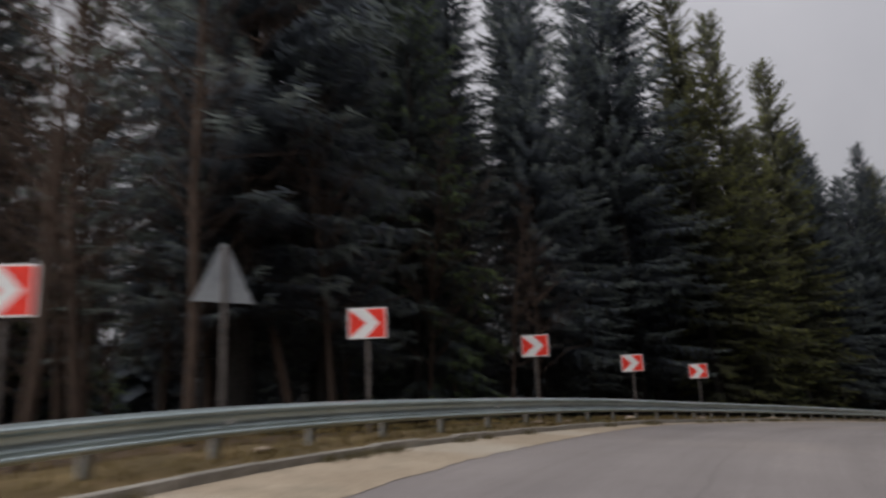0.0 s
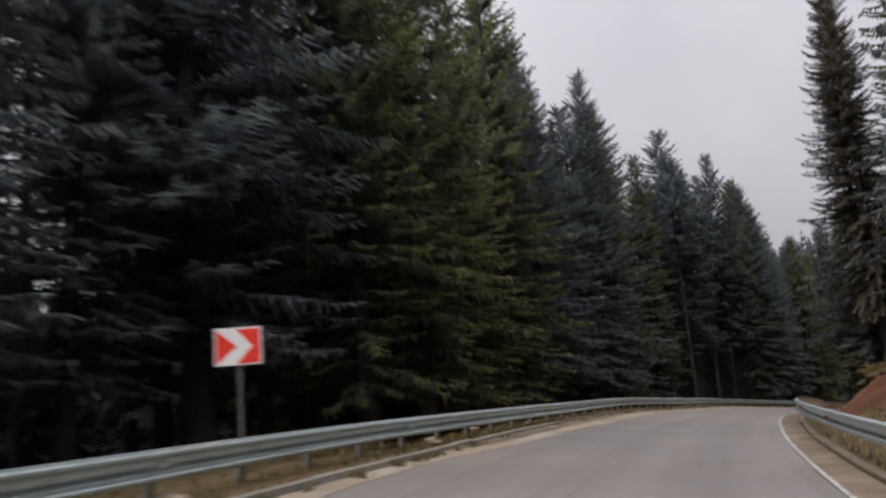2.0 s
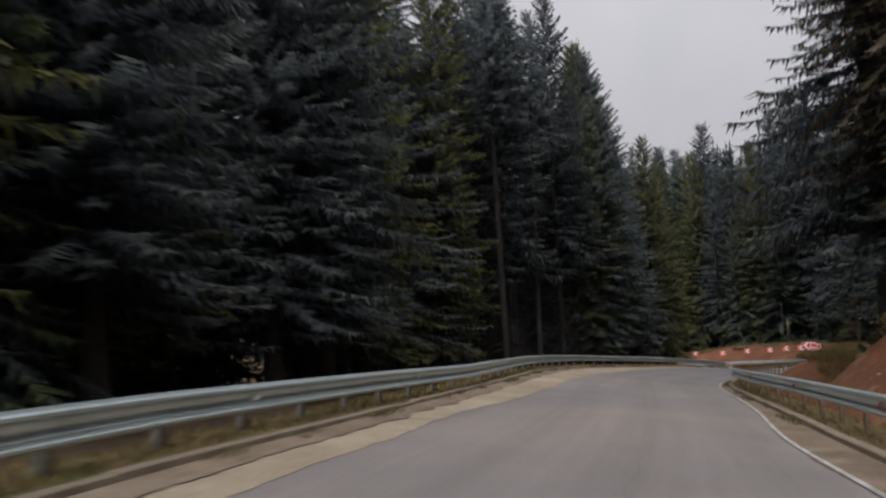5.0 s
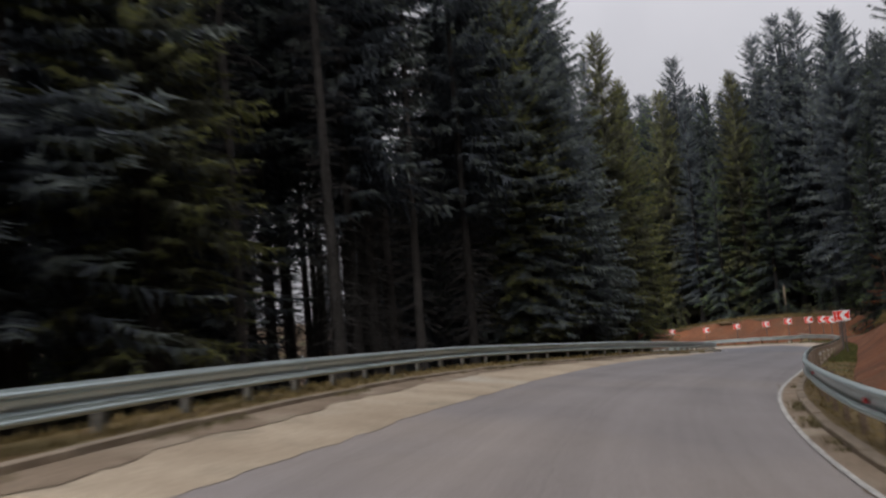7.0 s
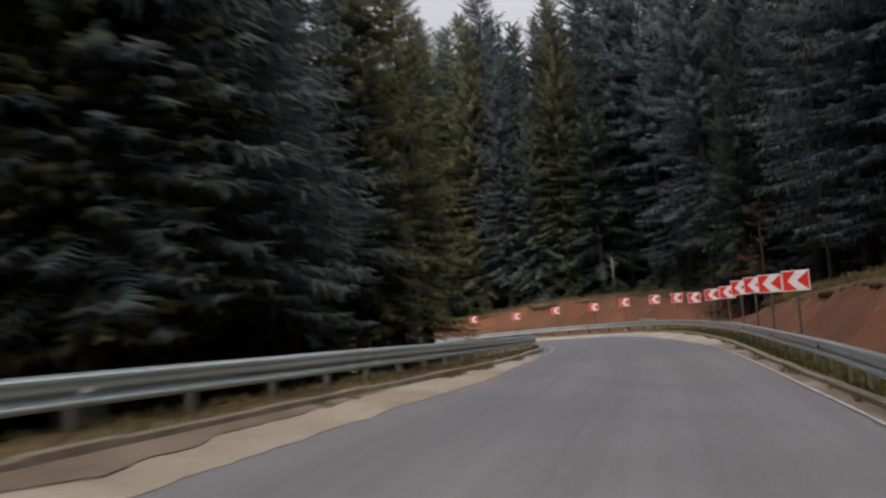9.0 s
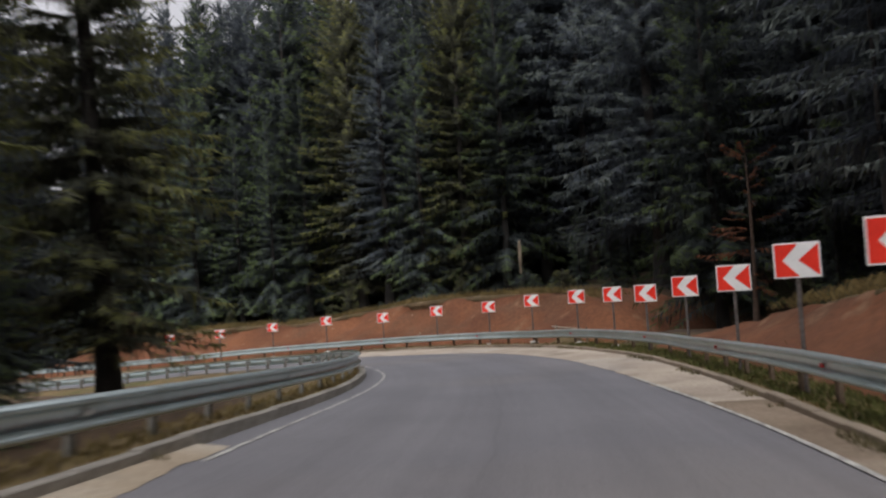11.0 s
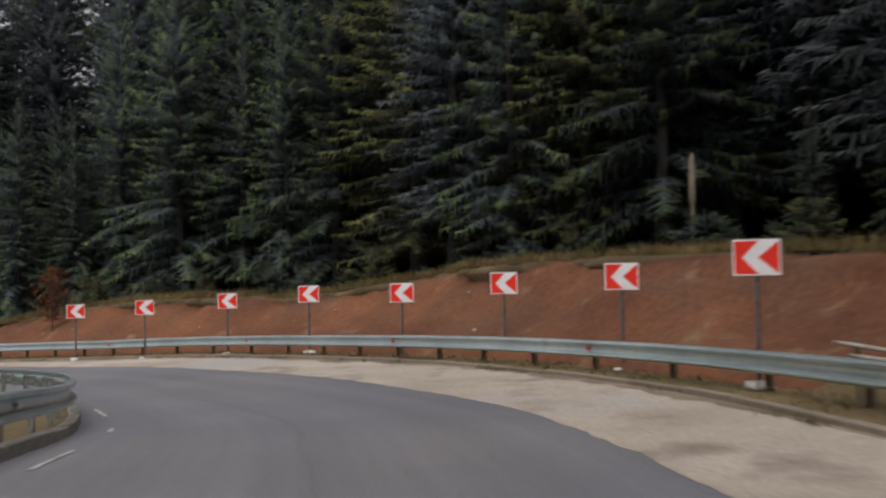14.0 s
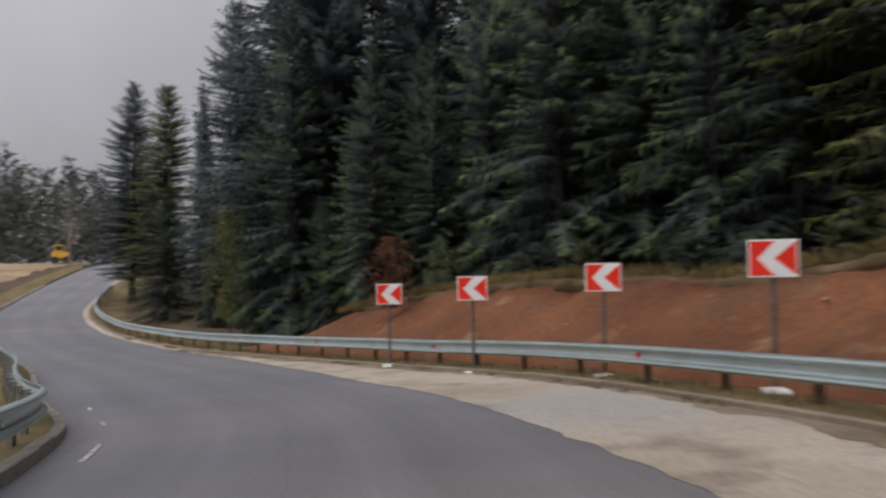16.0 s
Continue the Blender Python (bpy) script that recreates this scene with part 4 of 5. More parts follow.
    tagged(new("distant_wood", mesh_of("distant_wood", v, f, M_HAZEWOOD)), "grey-green wood across the field, its colour paled for haze", "forest", kind="stuff")


far_woods()

# ---- guardrails ----
LEFT_RAIL = [(-12, 0.48), (-6, 0.51), (0, 0.58), (6, 0.72), (12, 0.67), (18, 0.69), (24, 0.57), (30, 0.58), (36, 0.28), (42, 0.1), (48, 0.17), (54, 0.42), (60, 0.34), (66, 0.12), (72, 0.32), (78, 0.41), (84, 0.57), (90, 0.88), (96, 0.83), (102, 0.52), (108, 0.54), (114, 0.55), (120, 0.44), (126, 0.4), (132, 0.2), (138, 0.11), (144, 0.13), (150, 0.12), (156, 0.2), (162, 0.4), (168, 0.51), (174, 0.51), (180, 0.5), (186, 0.5), (192, 0.5), (198, 0.5), (204, 0.5)]
RIGHT_RAIL = [(-12, 0.5), (-6, 0.5), (0, 0.5), (6, 0.51), (12, 0.48), (18, 0.4), (24, 0.25), (30, 0.21), (36, 0.09), (42, -0.02), (48, 0.04), (54, 0.32), (60, 0.49), (66, 0.4), (72, 0.22), (78, 0.17), (84, 0.27), (90, 0.25), (96, 0.04), (102, -0.11), (108, 0.25), (114, 0.37), (120, 0.37), (126, 0.45), (132, 0.6), (138, 0.78), (144, 0.69), (150, 0.46), (156, 0.52), (162, 0.69), (168, 0.62), (174, 0.49), (180, 0.37), (186, 0.27), (192, 0.21), (198, 0.32), (204, 0.48)]
TOP = 0.69
HALF = [(0.155, 0.004), (0.146, 0.030), (0.132, 0.070), (0.116, 0.084), (0.098, 0.084), (0.084, 0.070), (0.068, 0.018), (0.052, 0.0)]
PROFILE = HALF + [(-a, b) for a, b in reversed(HALF)]


def set_back(table, s):
    return float(np.interp(s, *np.array(table).T))


def sunk(s, side):
    """The beam stands lower along the outside of the second bend."""
    return float(np.interp(s, [122, 130, 165, 175], [0.05, -0.03, -0.03, 0.05])) if side < 0 else -0.08


def beam(a, b, side, col, off):
    """One length of corrugated beam, bent to the road's curve, four millimetres thick."""
    s = np.linspace(a, b, 9)
    v, f = [], []
    n = len(PROFILE)
    for k, q in enumerate(s):
        l0 = side * (float(width(q, col)) + set_back(off, q))
        for back in (0.0, 0.004):
            for up, depth in PROFILE:
                v.append(at(q, l0 - side * (depth - back), TOP - 0.155 + up + sunk(q, side)))
    for k in range(len(s) - 1):
        for j in range(n - 1):
            p, r = k * 2 * n + j, (k + 1) * 2 * n + j
            f.append((p, p + 1, r + 1, r))
            f.append((p + n, r + n, r + n + 1, p + n + 1))
        for j in (0, n - 1):
            p, r = k * 2 * n + j, (k + 1) * 2 * n + j
            f.append((p, r, r + n, p + n))
    return mesh_of("beam", v, f, M_GALV, None, True)


def post_mesh(mat):
    bm = bmesh.new()
    box_bm(0.12, 0.006, 1.2, (0, -0.028, -0.50), bm=bm)
    box_bm(0.006, 0.06, 1.2, (-0.057, 0, -0.50), bm=bm)
    box_bm(0.006, 0.06, 1.2, (0.057, 0, -0.50), bm=bm)
    return bm_mesh("post", bm, mat)


def spacer_mesh(mat):
    return bm_mesh("spacer", box_bm(0.10, 0.12, 0.17, bevel=0.01), mat)


def reflector_mesh(mat):
    bm = bmesh.new()
    box_bm(0.09, 0.03, 0.055, bevel=0.006, bm=bm)
    return bm_mesh("reflector", bm, mat)


CLEAN = (post_mesh(M_RAILPOST), spacer_mesh(M_RAILPOST))
DUSTY = (post_mesh(M_DUSTPOST), spacer_mesh(M_DUSTPOST))
REFLW_ME, REFLR_ME = reflector_mesh(M_REFLW), reflector_mesh(M_REFLR)


def guardrail(s_from, s_to, side, col, off, label, mark, every, pair):
    root = new("guardrail")
    tagged(root, label, "guardrail", "guardrails")
    a = s_from
    while a < s_to:
        part("beam", beam(a, min(a + 4.06, s_to + 0.06), side, col, off), root)
        a += 4.0
    a, k = s_from + 0.7, 0
    while a < s_to:
        l = side * (float(width(a, col)) + set_back(off, a))
        turn = Euler((0, 0, heading(a)))
        p = at(a, l + side * 0.17, TOP - 0.155 + sunk(a, side))
        part("post", pair[0], root, "", Matrix.LocRotScale(p, turn, None))
        part("spacer", pair[1], root, "", Matrix.LocRotScale(at(a, l + side * 0.08, TOP - 0.155 + sunk(a, side)), turn, None))
        if k % every == 1:
            part("reflector", mark, root, "small reflector in the beam's valley", Matrix.LocRotScale(at(a, l - side * 0.022, TOP - 0.155 + sunk(a, side)), turn, None))
        a += 1.55
        k += 1
    return root


guardrail(S0 + 1, 206, 1, 2, LEFT_RAIL, "galvanised corrugated steel guardrail on low posts", REFLW_ME, 4, CLEAN)
guardrail(20, 216, -1, 4, RIGHT_RAIL, "galvanised corrugated steel guardrail with red reflectors", REFLR_ME, 4, DUSTY)

# ---- signs ----


def poly(name, pts, y, depth, mat):
    """A flat plate cut to an outline in x and z, its face towards -y."""
    bm = bmesh.new()
    a = [bm.verts.new((x, y, z)) for x, z in pts]
    b = [bm.verts.new((x, y + depth, z)) for x, z in pts]
    n = len(pts)
    bm.faces.new(a)
    bm.faces.new(b[::-1])
    for k in range(n):
        bm.faces.new((a[k], b[k], b[(k + 1) % n], a[(k + 1) % n]))
    bmesh.ops.recalc_face_normals(bm, faces=bm.faces)
    return bm_mesh(name, bm, mat)


def tube_mesh(name, r, z0, z1, mat, sides=10):
    bm = bmesh.new()
    bmesh.ops.create_cone(bm, cap_ends=True, segments=sides, radius1=r, radius2=r, depth=z1 - z0, matrix=Matrix.Translation((0, 0, (z0 + z1) / 2)))
    return bm_mesh(name, bm, mat, False)


def lump_mesh(name, sx, sy, sz, mat, seed, sub=2):
    bm = bmesh.new()
    bmesh.ops.create_icosphere(bm, subdivisions=sub, radius=1.0)
    for v in bm.verts:
        k = 1 + 0.28 * noise.noise(v.co * 1.3 + Vector((seed, 0, 0)))
        v.co = Vector((v.co.x * sx * k, v.co.y * sy * k, v.co.z * sz * k))
    return bm_mesh(name, bm, mat)


W, H, B = 0.62, 0.50, 0.022


def chevron_sign(flip, footing):
    """A square-cornered board: white field, red arrow and red tail round a white chevron, on a steel post."""
    g = -1 if flip else 1
    root = new("chevron_sign")
    board = part("board", bm_mesh("board", box_bm(W, 0.018, H, (0, 0, 0), 0.004), M_WHITE), root, "white board with rounded edges")
    iw, ih = W / 2 - B, H / 2 - B
    t = [(-iw * g, -ih), (-0.02 * g, 0), (-iw * g, ih)]
    part("red_arrow", poly("red_arrow", t, -0.0125, 0.003, M_RED), board, "red triangle")
    q = [(-0.02 * g, ih), (iw * g, ih), (iw * g, -ih), (-0.02 * g, -ih), (0.19 * g, 0)]
    part("red_tail", poly("red_tail", q, -0.0125, 0.003, M_RED), board, "red notched field")
    part("backing", bm_mesh("backing", box_bm(W - 0.03, 0.008, H - 0.03, (0, 0.014, 0)), M_ALU), board, "grey metal back")
    part("post", tube_mesh("post", 0.033, -2.15, 0.18, M_POST), root, "dull grey steel post", Matrix.Translation((0, 0.052, 0)))
    for z in (-0.12, 0.12):
        part("clamp", bm_mesh("clamp", box_bm(0.12, 0.03, 0.03, (0, 0.032, z)), M_ALU), root)
    if footing:
        part("footing", lump_mesh("footing", 0.21, 0.17, 0.075, M_STONE, footing), root, "pale concrete footing", Matrix.Translation((0, 0.05, -1.76)))
    return root


def stand(ob, x, y, z, toward):
    """Turn a sign's face (-y) towards a point."""
    a = math.atan2(toward[1] - y, toward[0] - x) + math.pi / 2
    return Matrix.LocRotScale((x, y, z), Euler((0, 0, a)), None)


RIGHTWARD = [(-4.66, 3.54, 0.57), (-1.67, 9.05, 0.96), (1.81, 14.78, 1.14), (5.36, 19.88, 1.10), (8.81, 24.35, 1.12)]
LEFTWARD = [(81.13, 73.87, -2.59), (83.38, 75.36, -2.70), (86.17, 76.91, -2.82), (89.11, 78.59, -2.99), (92.63, 80.59, -3.28), (96.32, 82.93, -3.51), (99.25, 85.21, -3.75), (102.19, 87.64, -3.85), (104.57, 90.25, -3.97), (106.70, 93.51, -4.14), (108.72, 97.08, -4.43), (109.76, 100.99, -4.59), (109.82, 104.68, -4.85), (109.77, 108.94, -4.93), (109.19, 112.83, -5.18), (107.66, 115.79, -5.39), (106.54, 119.18, -5.56)]
first = None
for x, y, z in RIGHTWARD:
    s, l, _ = nearest([x], [y])
    m = stand(None, x, y, z, at(s[0] - 15, 0.8))
    if first is None:
        first = tagged(chevron_sign(False, 0), "red and white chevron board on a dull steel post", "road sign", "chevron boards of the first bend")
        first.matrix_basis = m
    else:
        copy_thing(first, m)
masters = {}
for k, (x, y, z) in enumerate(LEFTWARD):
    s, l, _ = nearest([x], [y])
    m = stand(None, x, y, z, at(s[0] - 16, 0))
    footed = k > 6
    if footed not in masters:
        masters[footed] = tagged(chevron_sign(True, 3.0 if footed else 0), "red and white chevron board with a pale concrete footing" if footed else "red and white chevron board on a dull steel post",
                                 "road sign", "chevron boards of the second bend")
        masters[footed].matrix_basis = m
    else:
        copy_thing(masters[footed], m)

warning = new("warning_sign")
tagged(warning, "triangular warning sign seen from its grey back", "road sign")
e = 0.40
part("plate", poly("plate", [(-e, -0.26), (e, -0.26), (0.03, 0.52), (-0.03, 0.52)], 0, 0.012, M_ALU), warning, "grey triangular sheet metal back")
part("rim", poly("rim", [(-e, -0.26), (e, -0.26), (0.42, -0.24), (-0.42, -0.24)], -0.012, 0.03, M_ALU), warning)
part("post", tube_mesh("post", 0.033, -2.4, 0.45, M_POST), warning, "dull grey steel post", Matrix.Translation((0, -0.045, 0)))
warning.matrix_basis = stand(None, -3.34, 6.45, 1.17, at(2, 0))

# ---- kerbs ----


def kerb_stone_mesh(mat):
    bm = box_bm(0.985, 0.15, 0.34, (0, 0, -0.17), 0.012)
    return bm_mesh("kerb_stone", bm, mat)


KERB_ME, DUSTKERB_ME = kerb_stone_mesh(M_KERB), kerb_stone_mesh(M_DUSTKERB)
for side, col, name in ((1, 2, "kerb_left"), (-1, 4, "kerb_right")):
    root = new(name)
    tagged(root, "weathered concrete kerb of short stones", "kerb", kind="structure")
    s = S0 + 1
    while s < 222:
        l = side * (float(width(s, col)) + 0.07)
        a, b = at(s - 0.5, side * (float(width(s - 0.5, col)) + 0.07)), at(s + 0.5, side * (float(width(s + 0.5, col)) + 0.07))
        d = b - a
        turn = Vector(d).to_track_quat('X', 'Z').to_euler()
        part("kerb_stone", DUSTKERB_ME if side < 0 or 40 < s < 112 else KERB_ME, root, "", Matrix.LocRotScale(at(s, l, (0.14 if side > 0 and 118 < s < 158 else 0.115) + RNG.normal(0, 0.008)), turn, (float(np.linalg.norm(d)), 1, 1)))
        s += 1.0

# ---- verge things ----


def grass(name, s_from, s_to, side, col, count, d0, d1, h0, h1, mat, seed):
    g = np.random.default_rng(seed)
    s = g.uniform(s_from, s_to, count)
    d = g.uniform(d0, d1, count)
    l = side * (width(s, col) + d)
    up = np.where(d < 1.7, 0.07, relief(s, l) + 0.0)
    p = at(s, l, up)
    h = g.uniform(h0, h1, count)
    a = g.uniform(0, 6.28, count)
    w = 0.012 + 0.012 * g.random(count)
    side_v = np.stack([np.cos(a), np.sin(a), 0 * a], 1) * w[:, None]
    lean = np.stack([np.cos(a + 1.5), np.sin(a + 1.5), 0 * a], 1) * (h * g.uniform(0.1, 0.9, count))[:, None]
    top = p + lean + np.stack([0 * h, 0 * h, h], 1)
    v = np.stack([p - side_v, p + side_v, top], 1).reshape(-1, 3)
    f = np.arange(count * 3).reshape(-1, 3)
    tagged(new(name, mesh_of(name, v, f, mat)), "short green-brown grass behind the kerb" if mat is M_FRESH else "tufts of dry yellow-brown grass", "grass", kind="stuff")


grass("grass_left", -8, 32, 1, 2, 8000, 0.2, 2.6, 0.03, 0.12, M_BLADE, 1)
grass("grass_left", 32, 135, 1, 2, 12000, 0.2, 0.95, 0.03, 0.12, M_BLADE, 4)
grass("grass_right", 20, 190, -1, 4, 20000, 0.2, 2.2, 0.03, 0.12, M_BLADE, 2)
grass("grass_green", 104, 140, -1, 4, 16000, 0.25, 1.5, 0.04, 0.13, M_FRESH, 3)

def weeds(name, s_from, s_to, side, col, count, seed):
    """Clumps of weeds rooted in the grit at the foot of a kerb."""
    g = np.random.default_rng(seed)
    s = g.uniform(s_from, s_to, count)
    s = s[np.array([noise.noise((x * 0.45, seed, 2.0)) + 0.4 * noise.noise((x * 2.3, seed, 5.0)) for x in s]) > 0.12]
    n = len(s)
    p = at(s, side * (width(s, col) - np.abs(g.normal(0, 0.09, n)) - 0.01), 0.015)
    h, a = g.uniform(0.03, 0.13, n), g.uniform(0, 6.28, n)
    w = np.stack([np.cos(a), np.sin(a), 0 * a], 1) * 0.012
    tip = p + np.stack([np.cos(a + 1.6) * h * 0.6, np.sin(a + 1.6) * h * 0.6, h], 1)
    v = np.stack([p - w, p + w, tip], 1).reshape(-1, 3)
    tagged(new(name, mesh_of(name, v, np.arange(n * 3).reshape(-1, 3), M_WEED)), "dull brown-green weeds along the kerb's foot", "weeds", kind="stuff")


weeds("weeds_right", 60, 190, -1, 4, 14000, 41)
weeds("weeds_left", -8, 118, 1, 2, 22000, 43)
flat = None
for k in range(9):
    s, d = (RNG.uniform(4, 40), RNG.uniform(0.5, 1.3))
    m = Matrix.LocRotScale(at(s, float(width(s, 2)) + d, 0.12), Euler((0, 0, RNG.uniform(0, 6.28))), (RNG.uniform(0.7, 1.5),) * 3)
    if flat is None:
        flat = tagged(new("flat_stone", lump_mesh("flat_stone", 0.11, 0.07, 0.03, M_PEBBLE, 13.0)), "pale flat stone lying in the dry verge", "stone", "stones in the verge")
        flat.matrix_basis = m
    else:
        copy_thing(flat, m)

# the broken pole on the cutting's crest
def snag_mesh():
    g = np.random.default_rng(4)
    v, f = [], []
    rows = [(-0.6, 0.10), (0.6, 0.085), (1.35, 0.08), (1.5, 0.13), (1.9, 0.15), (2.35, 0.14), (2.65, 0.12), (2.85, 0.05)]
    for z, r in rows:
        for j in range(8):
            a = j * math.pi / 4
            k = r * g.uniform(0.6, 0.85)
            v.append((k * math.cos(a) + 0.02 * z, k * math.sin(a), z + g.uniform(-0.03, 0.03)))
    for k in range(len(rows) - 1):
        for j in range(8):
            a, b = k * 8 + j, k * 8 + (j + 1) % 8
            f.append((a, b, b + 8, a + 8))
    f.append(tuple(range(len(v) - 8, len(v))))
    return mesh_of("broken_trunk", v, f, M_WOOD, None, True)


px, py = 117.35, 100.46
tagged(new("broken_trunk", snag_mesh()), "broken grey tree trunk standing on the red bank", "tree stump").matrix_basis = pose(px, py, float(land([px], [py])[0]) + 0.25)


def lip_grass(name, s_from, s_to, count, seed):
    g = np.random.default_rng(seed)
    s = g.uniform(s_from, s_to, count)
    clump = np.array([noise.noise((x * 0.9, 3.0, 8.0)) for x in s])
    s = s[clump > -0.15]
    n = len(s)
    c = 1.2 + crest(s) + wander(s, 0.35, 0.7, 61.0)
    d = g.uniform(-0.28, 1.5, n)
    p = at(s, -(width(s, 4) + c + d), relief(s, -(width(s, 4) + 1.3 + crest(s))) + 0.2)
    h = g.uniform(0.12, 0.42, n)
    a = g.uniform(0, 6.28, n)
    w = np.stack([np.cos(a), np.sin(a), 0 * a], 1) * 0.014
    out = at(s, -(width(s, 4) + c + d - 1.0), 0) - at(s, -(width(s, 4) + c + d), 0)
    bow = np.where(d < 0.1, g.uniform(0.4, 1.1, n), g.uniform(-0.2, 0.5, n)) * h
    tip = p + out * bow[:, None] + np.stack([0 * h, 0 * h, np.where(d < 0.1, -0.3, 0.9) * h], 1)
    mid = p + out * (bow * 0.5)[:, None] + np.stack([0 * h, 0 * h, 0.45 * h], 1)
    v = np.stack([p - w, p + w, mid + w * 0.7, mid - w * 0.7, tip], 1).reshape(-1, 3)
    k = np.arange(n)[:, None] * 5
    f = [tuple(q) for q in (k + [0, 1, 2, 3]).tolist()] + [tuple(q) for q in (k + [3, 2, 4]).tolist()]
    tagged(new(name, mesh_of(name, v, f, M_BLADE)), "dry grass hanging over the edge of the earth bank", "grass", kind="stuff")


lip_grass("crest_grass", 143, 176, 15000, 21)
lip_grass("bank_grass", 48, 131, 14000, 22)

# pale stones lying in the red earth
stone = None
for k in range(30):
    s, d = (RNG.uniform(144, 171), RNG.uniform(1.4, 6.0)) if k < 18 else (RNG.uniform(64, 128), RNG.uniform(1.4, 4.6))
    l = -(float(width(s, 4)) + d)
    m = Matrix.LocRotScale(at(s, l, float(relief(np.array([s]), np.array([l]))[0]) + 0.10), Euler((RNG.uniform(-0.4, 0.4), RNG.uniform(-0.4, 0.4), RNG.uniform(0, 6.28))), (RNG.uniform(0.3, 0.8),) * 3)
    if stone is None:
        stone = tagged(new("stone", lump_mesh("stone", 0.11, 0.08, 0.06, M_PEBBLE, 9.0)), "pale angular stone in the red earth", "stone", "stones on the bank")
        stone.matrix_basis = m
    else:
        copy_thing(stone, m)


def pole_mesh(name, ln, r, mat, seed):
    """A peeled round pole lying along x, slightly bent."""
    g = np.random.default_rng(seed)
    v, f = [], []
    for k in range(9):
        u = k / 8
        for j in range(8):
            a = j * math.pi / 4
            q = r * (1.1 - 0.35 * u) * g.uniform(0.93, 1.07)
            v.append((ln * (u - 0.5), q * math.cos(a) + 0.05 * math.sin(u * 3 + seed), q * math.sin(a) + r))
    for k in range(8):
        for j in range(8):
            a, b = k * 8 + j, k * 8 + (j + 1) % 8
            f.append((a, b, b + 8, a + 8))
    f += [tuple(range(7, -1, -1)), tuple(range(64, 72))]
    return mesh_of(name, v, f, mat, None, True)


ax, ay, az = LEFTWARD[8]
bx, by, bz = LEFTWARD[9]
run_x, run_y = (bx - ax) / math.hypot(bx - ax, by - ay), (by - ay) / math.hypot(bx - ax, by - ay)
barrier = tagged(new("pole_barrier"), "two pale peeled poles nailed to stakes behind the sign", "barrier")
turn = math.atan2(run_y, run_x)
for k, (d, up, tilt) in enumerate(((0.9, -1.36, 0.015), (1.25, -1.27, -0.01))):
    part("pole", pole_mesh("pole", 2.6, 0.035, M_PALEPOLE, k), barrier, "pale peeled pole", Matrix.LocRotScale((ax + run_x * d + 0.12, ay + run_y * d - 0.08, az + up), Euler((0, tilt, turn)), None))
for d in (-0.2, 2.2):
    part("stake", tube_mesh("stake", 0.03, -2.2, -1.15, M_WOOD), barrier, "short wooden stake", Matrix.Translation((ax + run_x * d + 0.18, ay + run_y * d - 0.13, az)))


def bush(name, x, y, h, r, count, mat, seed, label, category="shrub"):
    """Forked stems with small leaves in loose clumps."""
    root = leafless(name, h, seed, M_TWIG, r / h, 60)
    g = np.random.default_rng(seed)
    a, u = g.uniform(0, 6.28, count), g.uniform(0.15, 1.0, count)
    rad = r * np.sqrt(g.random(count)) * np.sin(np.clip(u, 0.1, 0.97) * 3.0) ** 0.6 * (0.75 + 0.5 * np.sin(a * 3 + u * 9))
    c = np.stack([rad * np.cos(a), rad * np.sin(a), u * h], 1)
    e = g.normal(0, 0.055, (count, 2, 3))
    v = np.stack([c, c + e[:, 0], c + e[:, 1]], 1).reshape(-1, 3)
    tagged(part("foliage", mesh_of("foliage", v, np.arange(count * 3).reshape(-1, 3), mat), root), kind="stuff")
    tagged(root, label, category)
    root.matrix_basis = pose(x, y, float(land([x], [y])[0]) + 0.05)
    return root


bush("rusty_bush", 107.7, 125.3, 2.7, 0.9, 1500, M_RUST, 5, "rust-red dry bush on the bank's crest")
bush("larch_sapling", 102.6, 138.4, 5.8, 1.2, 4200, M_OLIVE[1], 6, "slender yellow-green larch beside the guardrail", "larch")
SAPLINGS = [(RNG.uniform(145, 174), RNG.uniform(5.4, 7.6), RNG.uniform(0.7, 2.1)) for _ in range(24)] + [(RNG.uniform(100, 128), RNG.uniform(4.6, 6.5), RNG.uniform(0.6, 1.5)) for _ in range(8)]
firs = []
for k in range(4):
    fir = new("fir_sapling")
    part("stem", trunk_mesh("stem", 1.5, 0.025, M_BARK, seed=k), fir)
    part("needles", crown_mesh("needles", 1.5, 0.05, 0.62, M_GREEN if k % 2 else M_OLIVE, 300 + k, whorl=0.12, per=9, twigs=9, tip=0.05, lumpy=0.4, droop=0.1), fir)
    firs.append(tagged(fir, "small green fir sapling on the bank's crest", "sapling", "fir saplings"))
for k, (s, d, h) in enumerate(SAPLINGS):
    x, y, _z = at(s, -(float(width(s, 4)) + d))
    m = Matrix.LocRotScale((x, y, float(land([x], [y])[0]) + 0.1), Euler((0, 0, RNG.uniform(0, 6.28))), (h / 1.5 * RNG.uniform(0.9, 1.5),) * 2 + (h / 1.5,))
    if k < 4:
        firs[k].matrix_basis = m
    else:
        copy_thing(firs[k % 4], m)

birch = tree("slender_tree", trunk_mesh("trunk", 17, 0.075, M_BARK, lean=0.25, seed=61), crown_mesh("crown", 17.5, 11, 1.3, M_OLIVE, 91, whorl=0.6, per=5, twigs=7, thin=0.3, lumpy=0.4),
             "slender dark-barked tree with a thin crown", "tree")
birch.matrix_basis = pose(100.5, 79.0, float(land([100.5], [79.0])[0]))
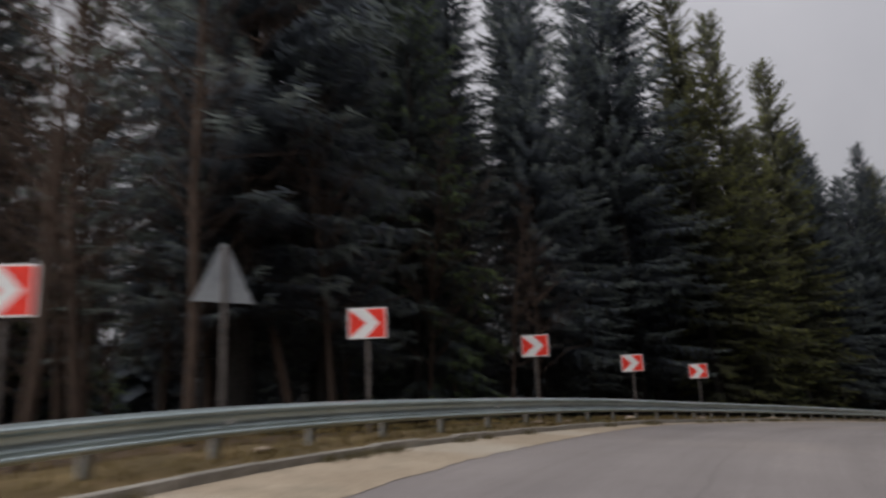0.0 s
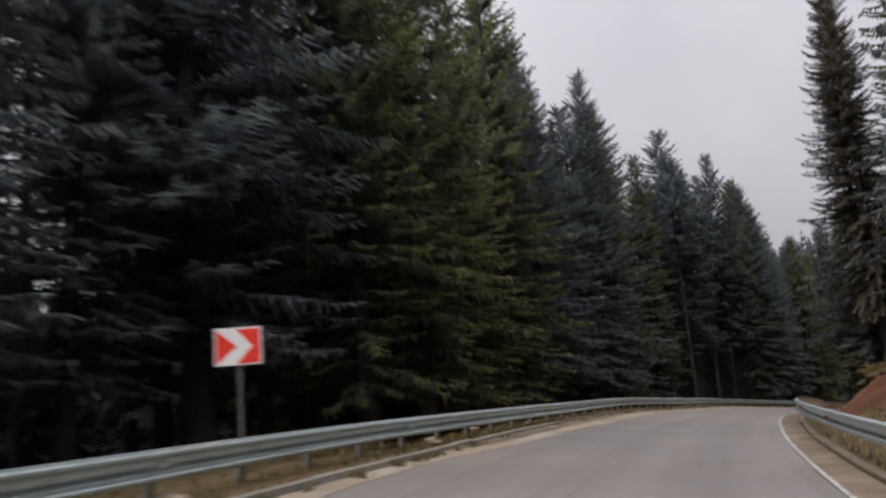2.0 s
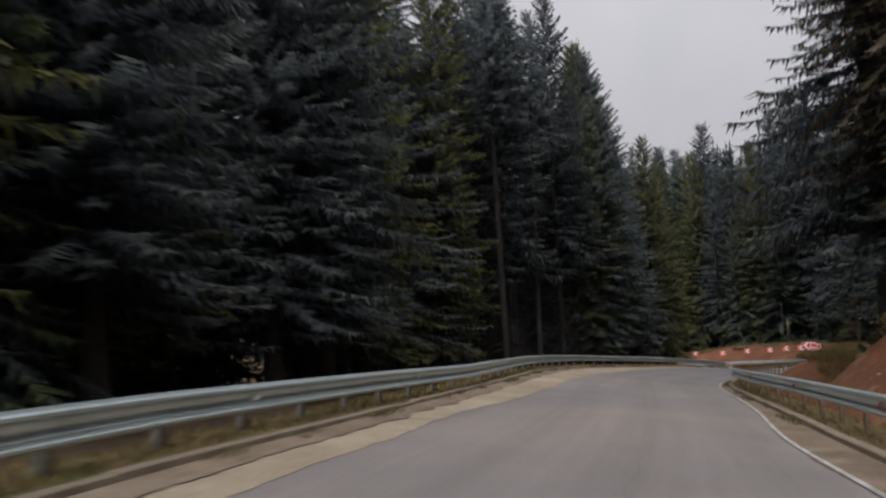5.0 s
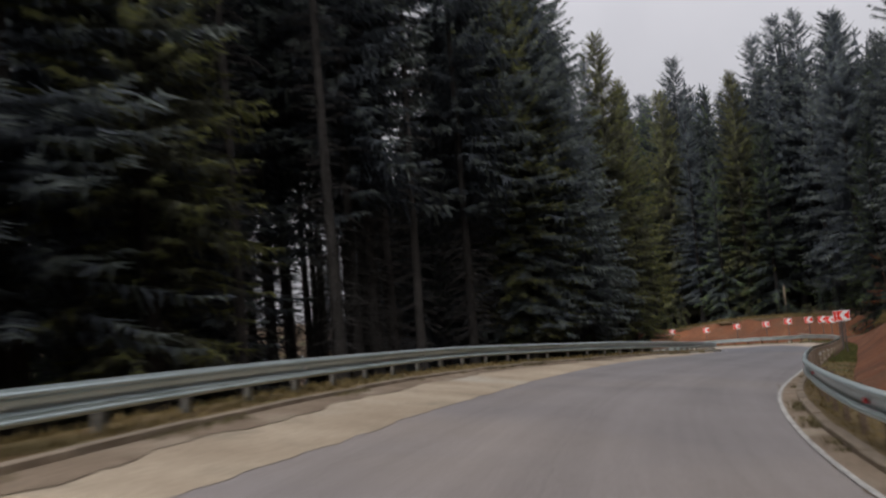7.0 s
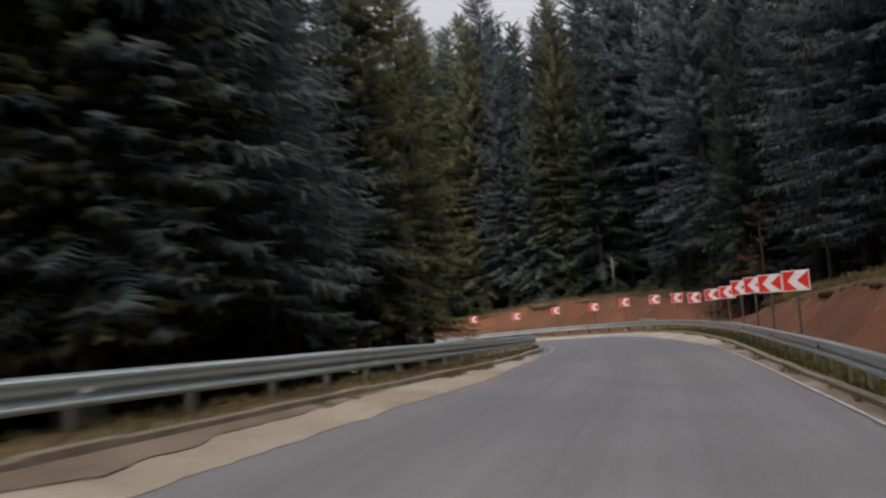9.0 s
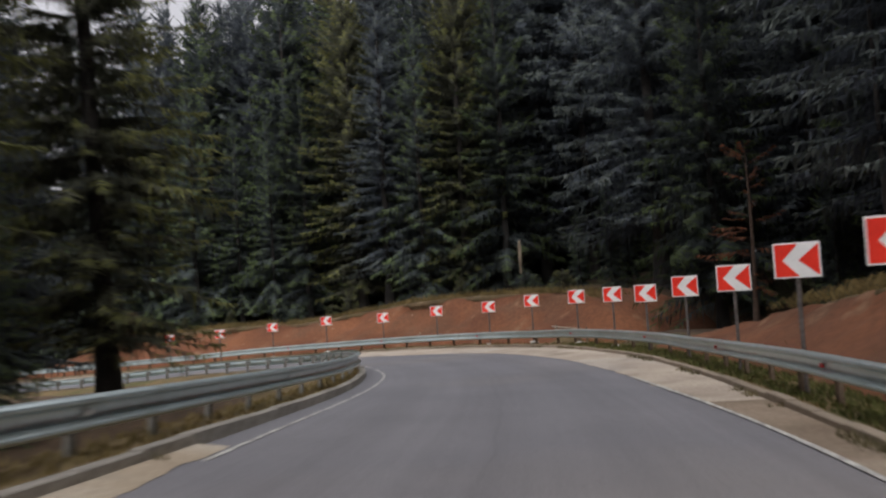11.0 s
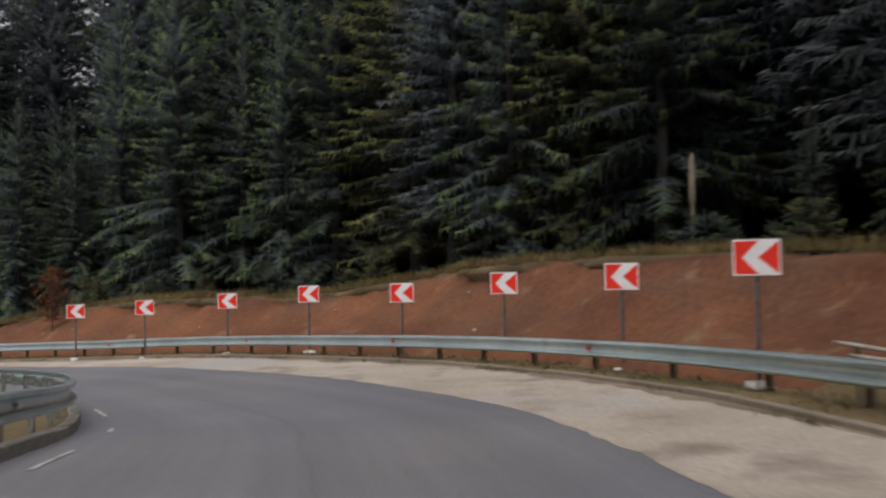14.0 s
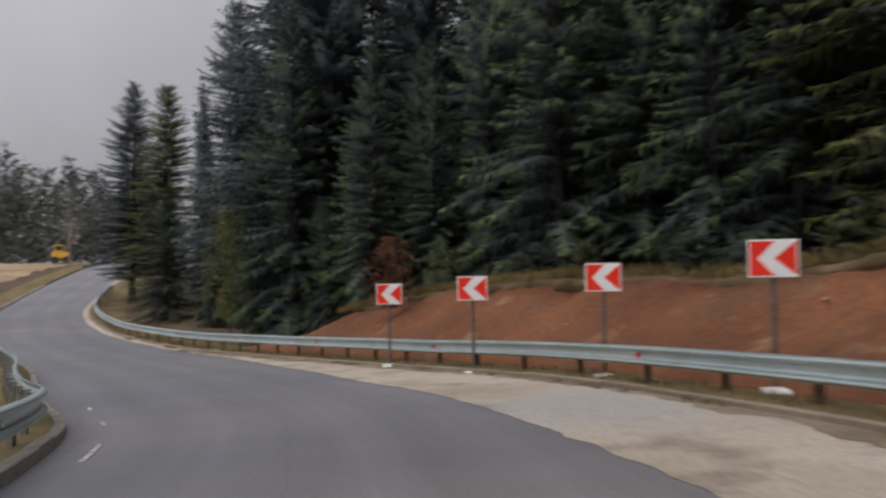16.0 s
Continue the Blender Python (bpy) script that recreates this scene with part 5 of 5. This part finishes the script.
rust = tree("withered_conifer", trunk_mesh("trunk", 6.0, 0.09, M_TWIG, seed=63), crown_mesh("crown", 6.2, 1.4, 1.3, [M_RUST, M_RUST], 95, whorl=0.5, per=4, twigs=9, thin=0.4, lumpy=0.4, droop=0.2, hang=False),
            "withered conifer with orange-brown needles", "conifer")
rust.matrix_basis = pose(104.4, 83.6, float(land([104.4], [83.6])[0]))

# beyond the second bend
pole = new("utility_pole")
tagged(pole, "grey wooden utility pole beside the field", "utility pole")
part("shaft", tube_mesh("shaft", 0.13, -0.5, 5.2, M_WOOD), pole)
part("crossarm", bm_mesh("crossarm", box_bm(1.2, 0.09, 0.1, (0, -0.17, 4.8), 0.01), M_WOOD), pole)
for x in (-0.5, 0.5):
    part("insulator", tube_mesh("insulator", 0.04, 4.85, 5.05, M_WHITE), pole, "white insulator", Matrix.Translation((x, -0.17, 0)))
pole.matrix_basis = pose(83.5, 205.9, float(land([83.5], [205.9])[0]))
digger = new("loader")
tagged(digger, "small yellow loader parked by the field", "loader")
part("body", bm_mesh("body", box_bm(2.0, 1.3, 0.8, (0, 0, 1.0), 0.12), M_YELLOW), digger)
cab = part("cab", bm_mesh("cab", box_bm(1.1, 1.2, 1.0, (-0.2, 0, 1.85), 0.08), M_YELLOW), digger)
part("windscreen", bm_mesh("windscreen", box_bm(0.9, 0.02, 0.6, (-0.2, -0.612, 1.95)), M_DARK), cab, "dark glass")
for x in (-0.65, 0.65):
    for y in (-0.6, 0.6):
        bm = bmesh.new()
        bmesh.ops.create_cone(bm, cap_ends=True, segments=16, radius1=0.45, radius2=0.45, depth=0.3, matrix=Matrix.Translation((x, y, 0.45)) @ Matrix.Rotation(radians(90), 4, 'X'))
        part("wheel", bm_mesh("wheel", bm, M_DARK), digger, "black tyre")
part("bucket", bm_mesh("bucket", box_bm(0.5, 1.5, 0.5, (1.45, 0, 0.5), 0.1), M_DARK), digger)
digger.matrix_basis = pose(81.8, 209.7, float(land([81.8], [209.7])[0]), 0, 0, 10)
for k, (x, y, h) in enumerate(((80.0, 225.6, 11.0), (80.0 + 5, 225.6 + 6, 9.0))):
    tr = leafless("leafless_tree", h, 400 + k, M_PALEBARK, 0.4, 130)
    tagged(tr, "leafless pale birch at the edge of the field", "tree", "leafless trees")
    tr.matrix_basis = pose(x, y, float(land([x], [y])[0]))
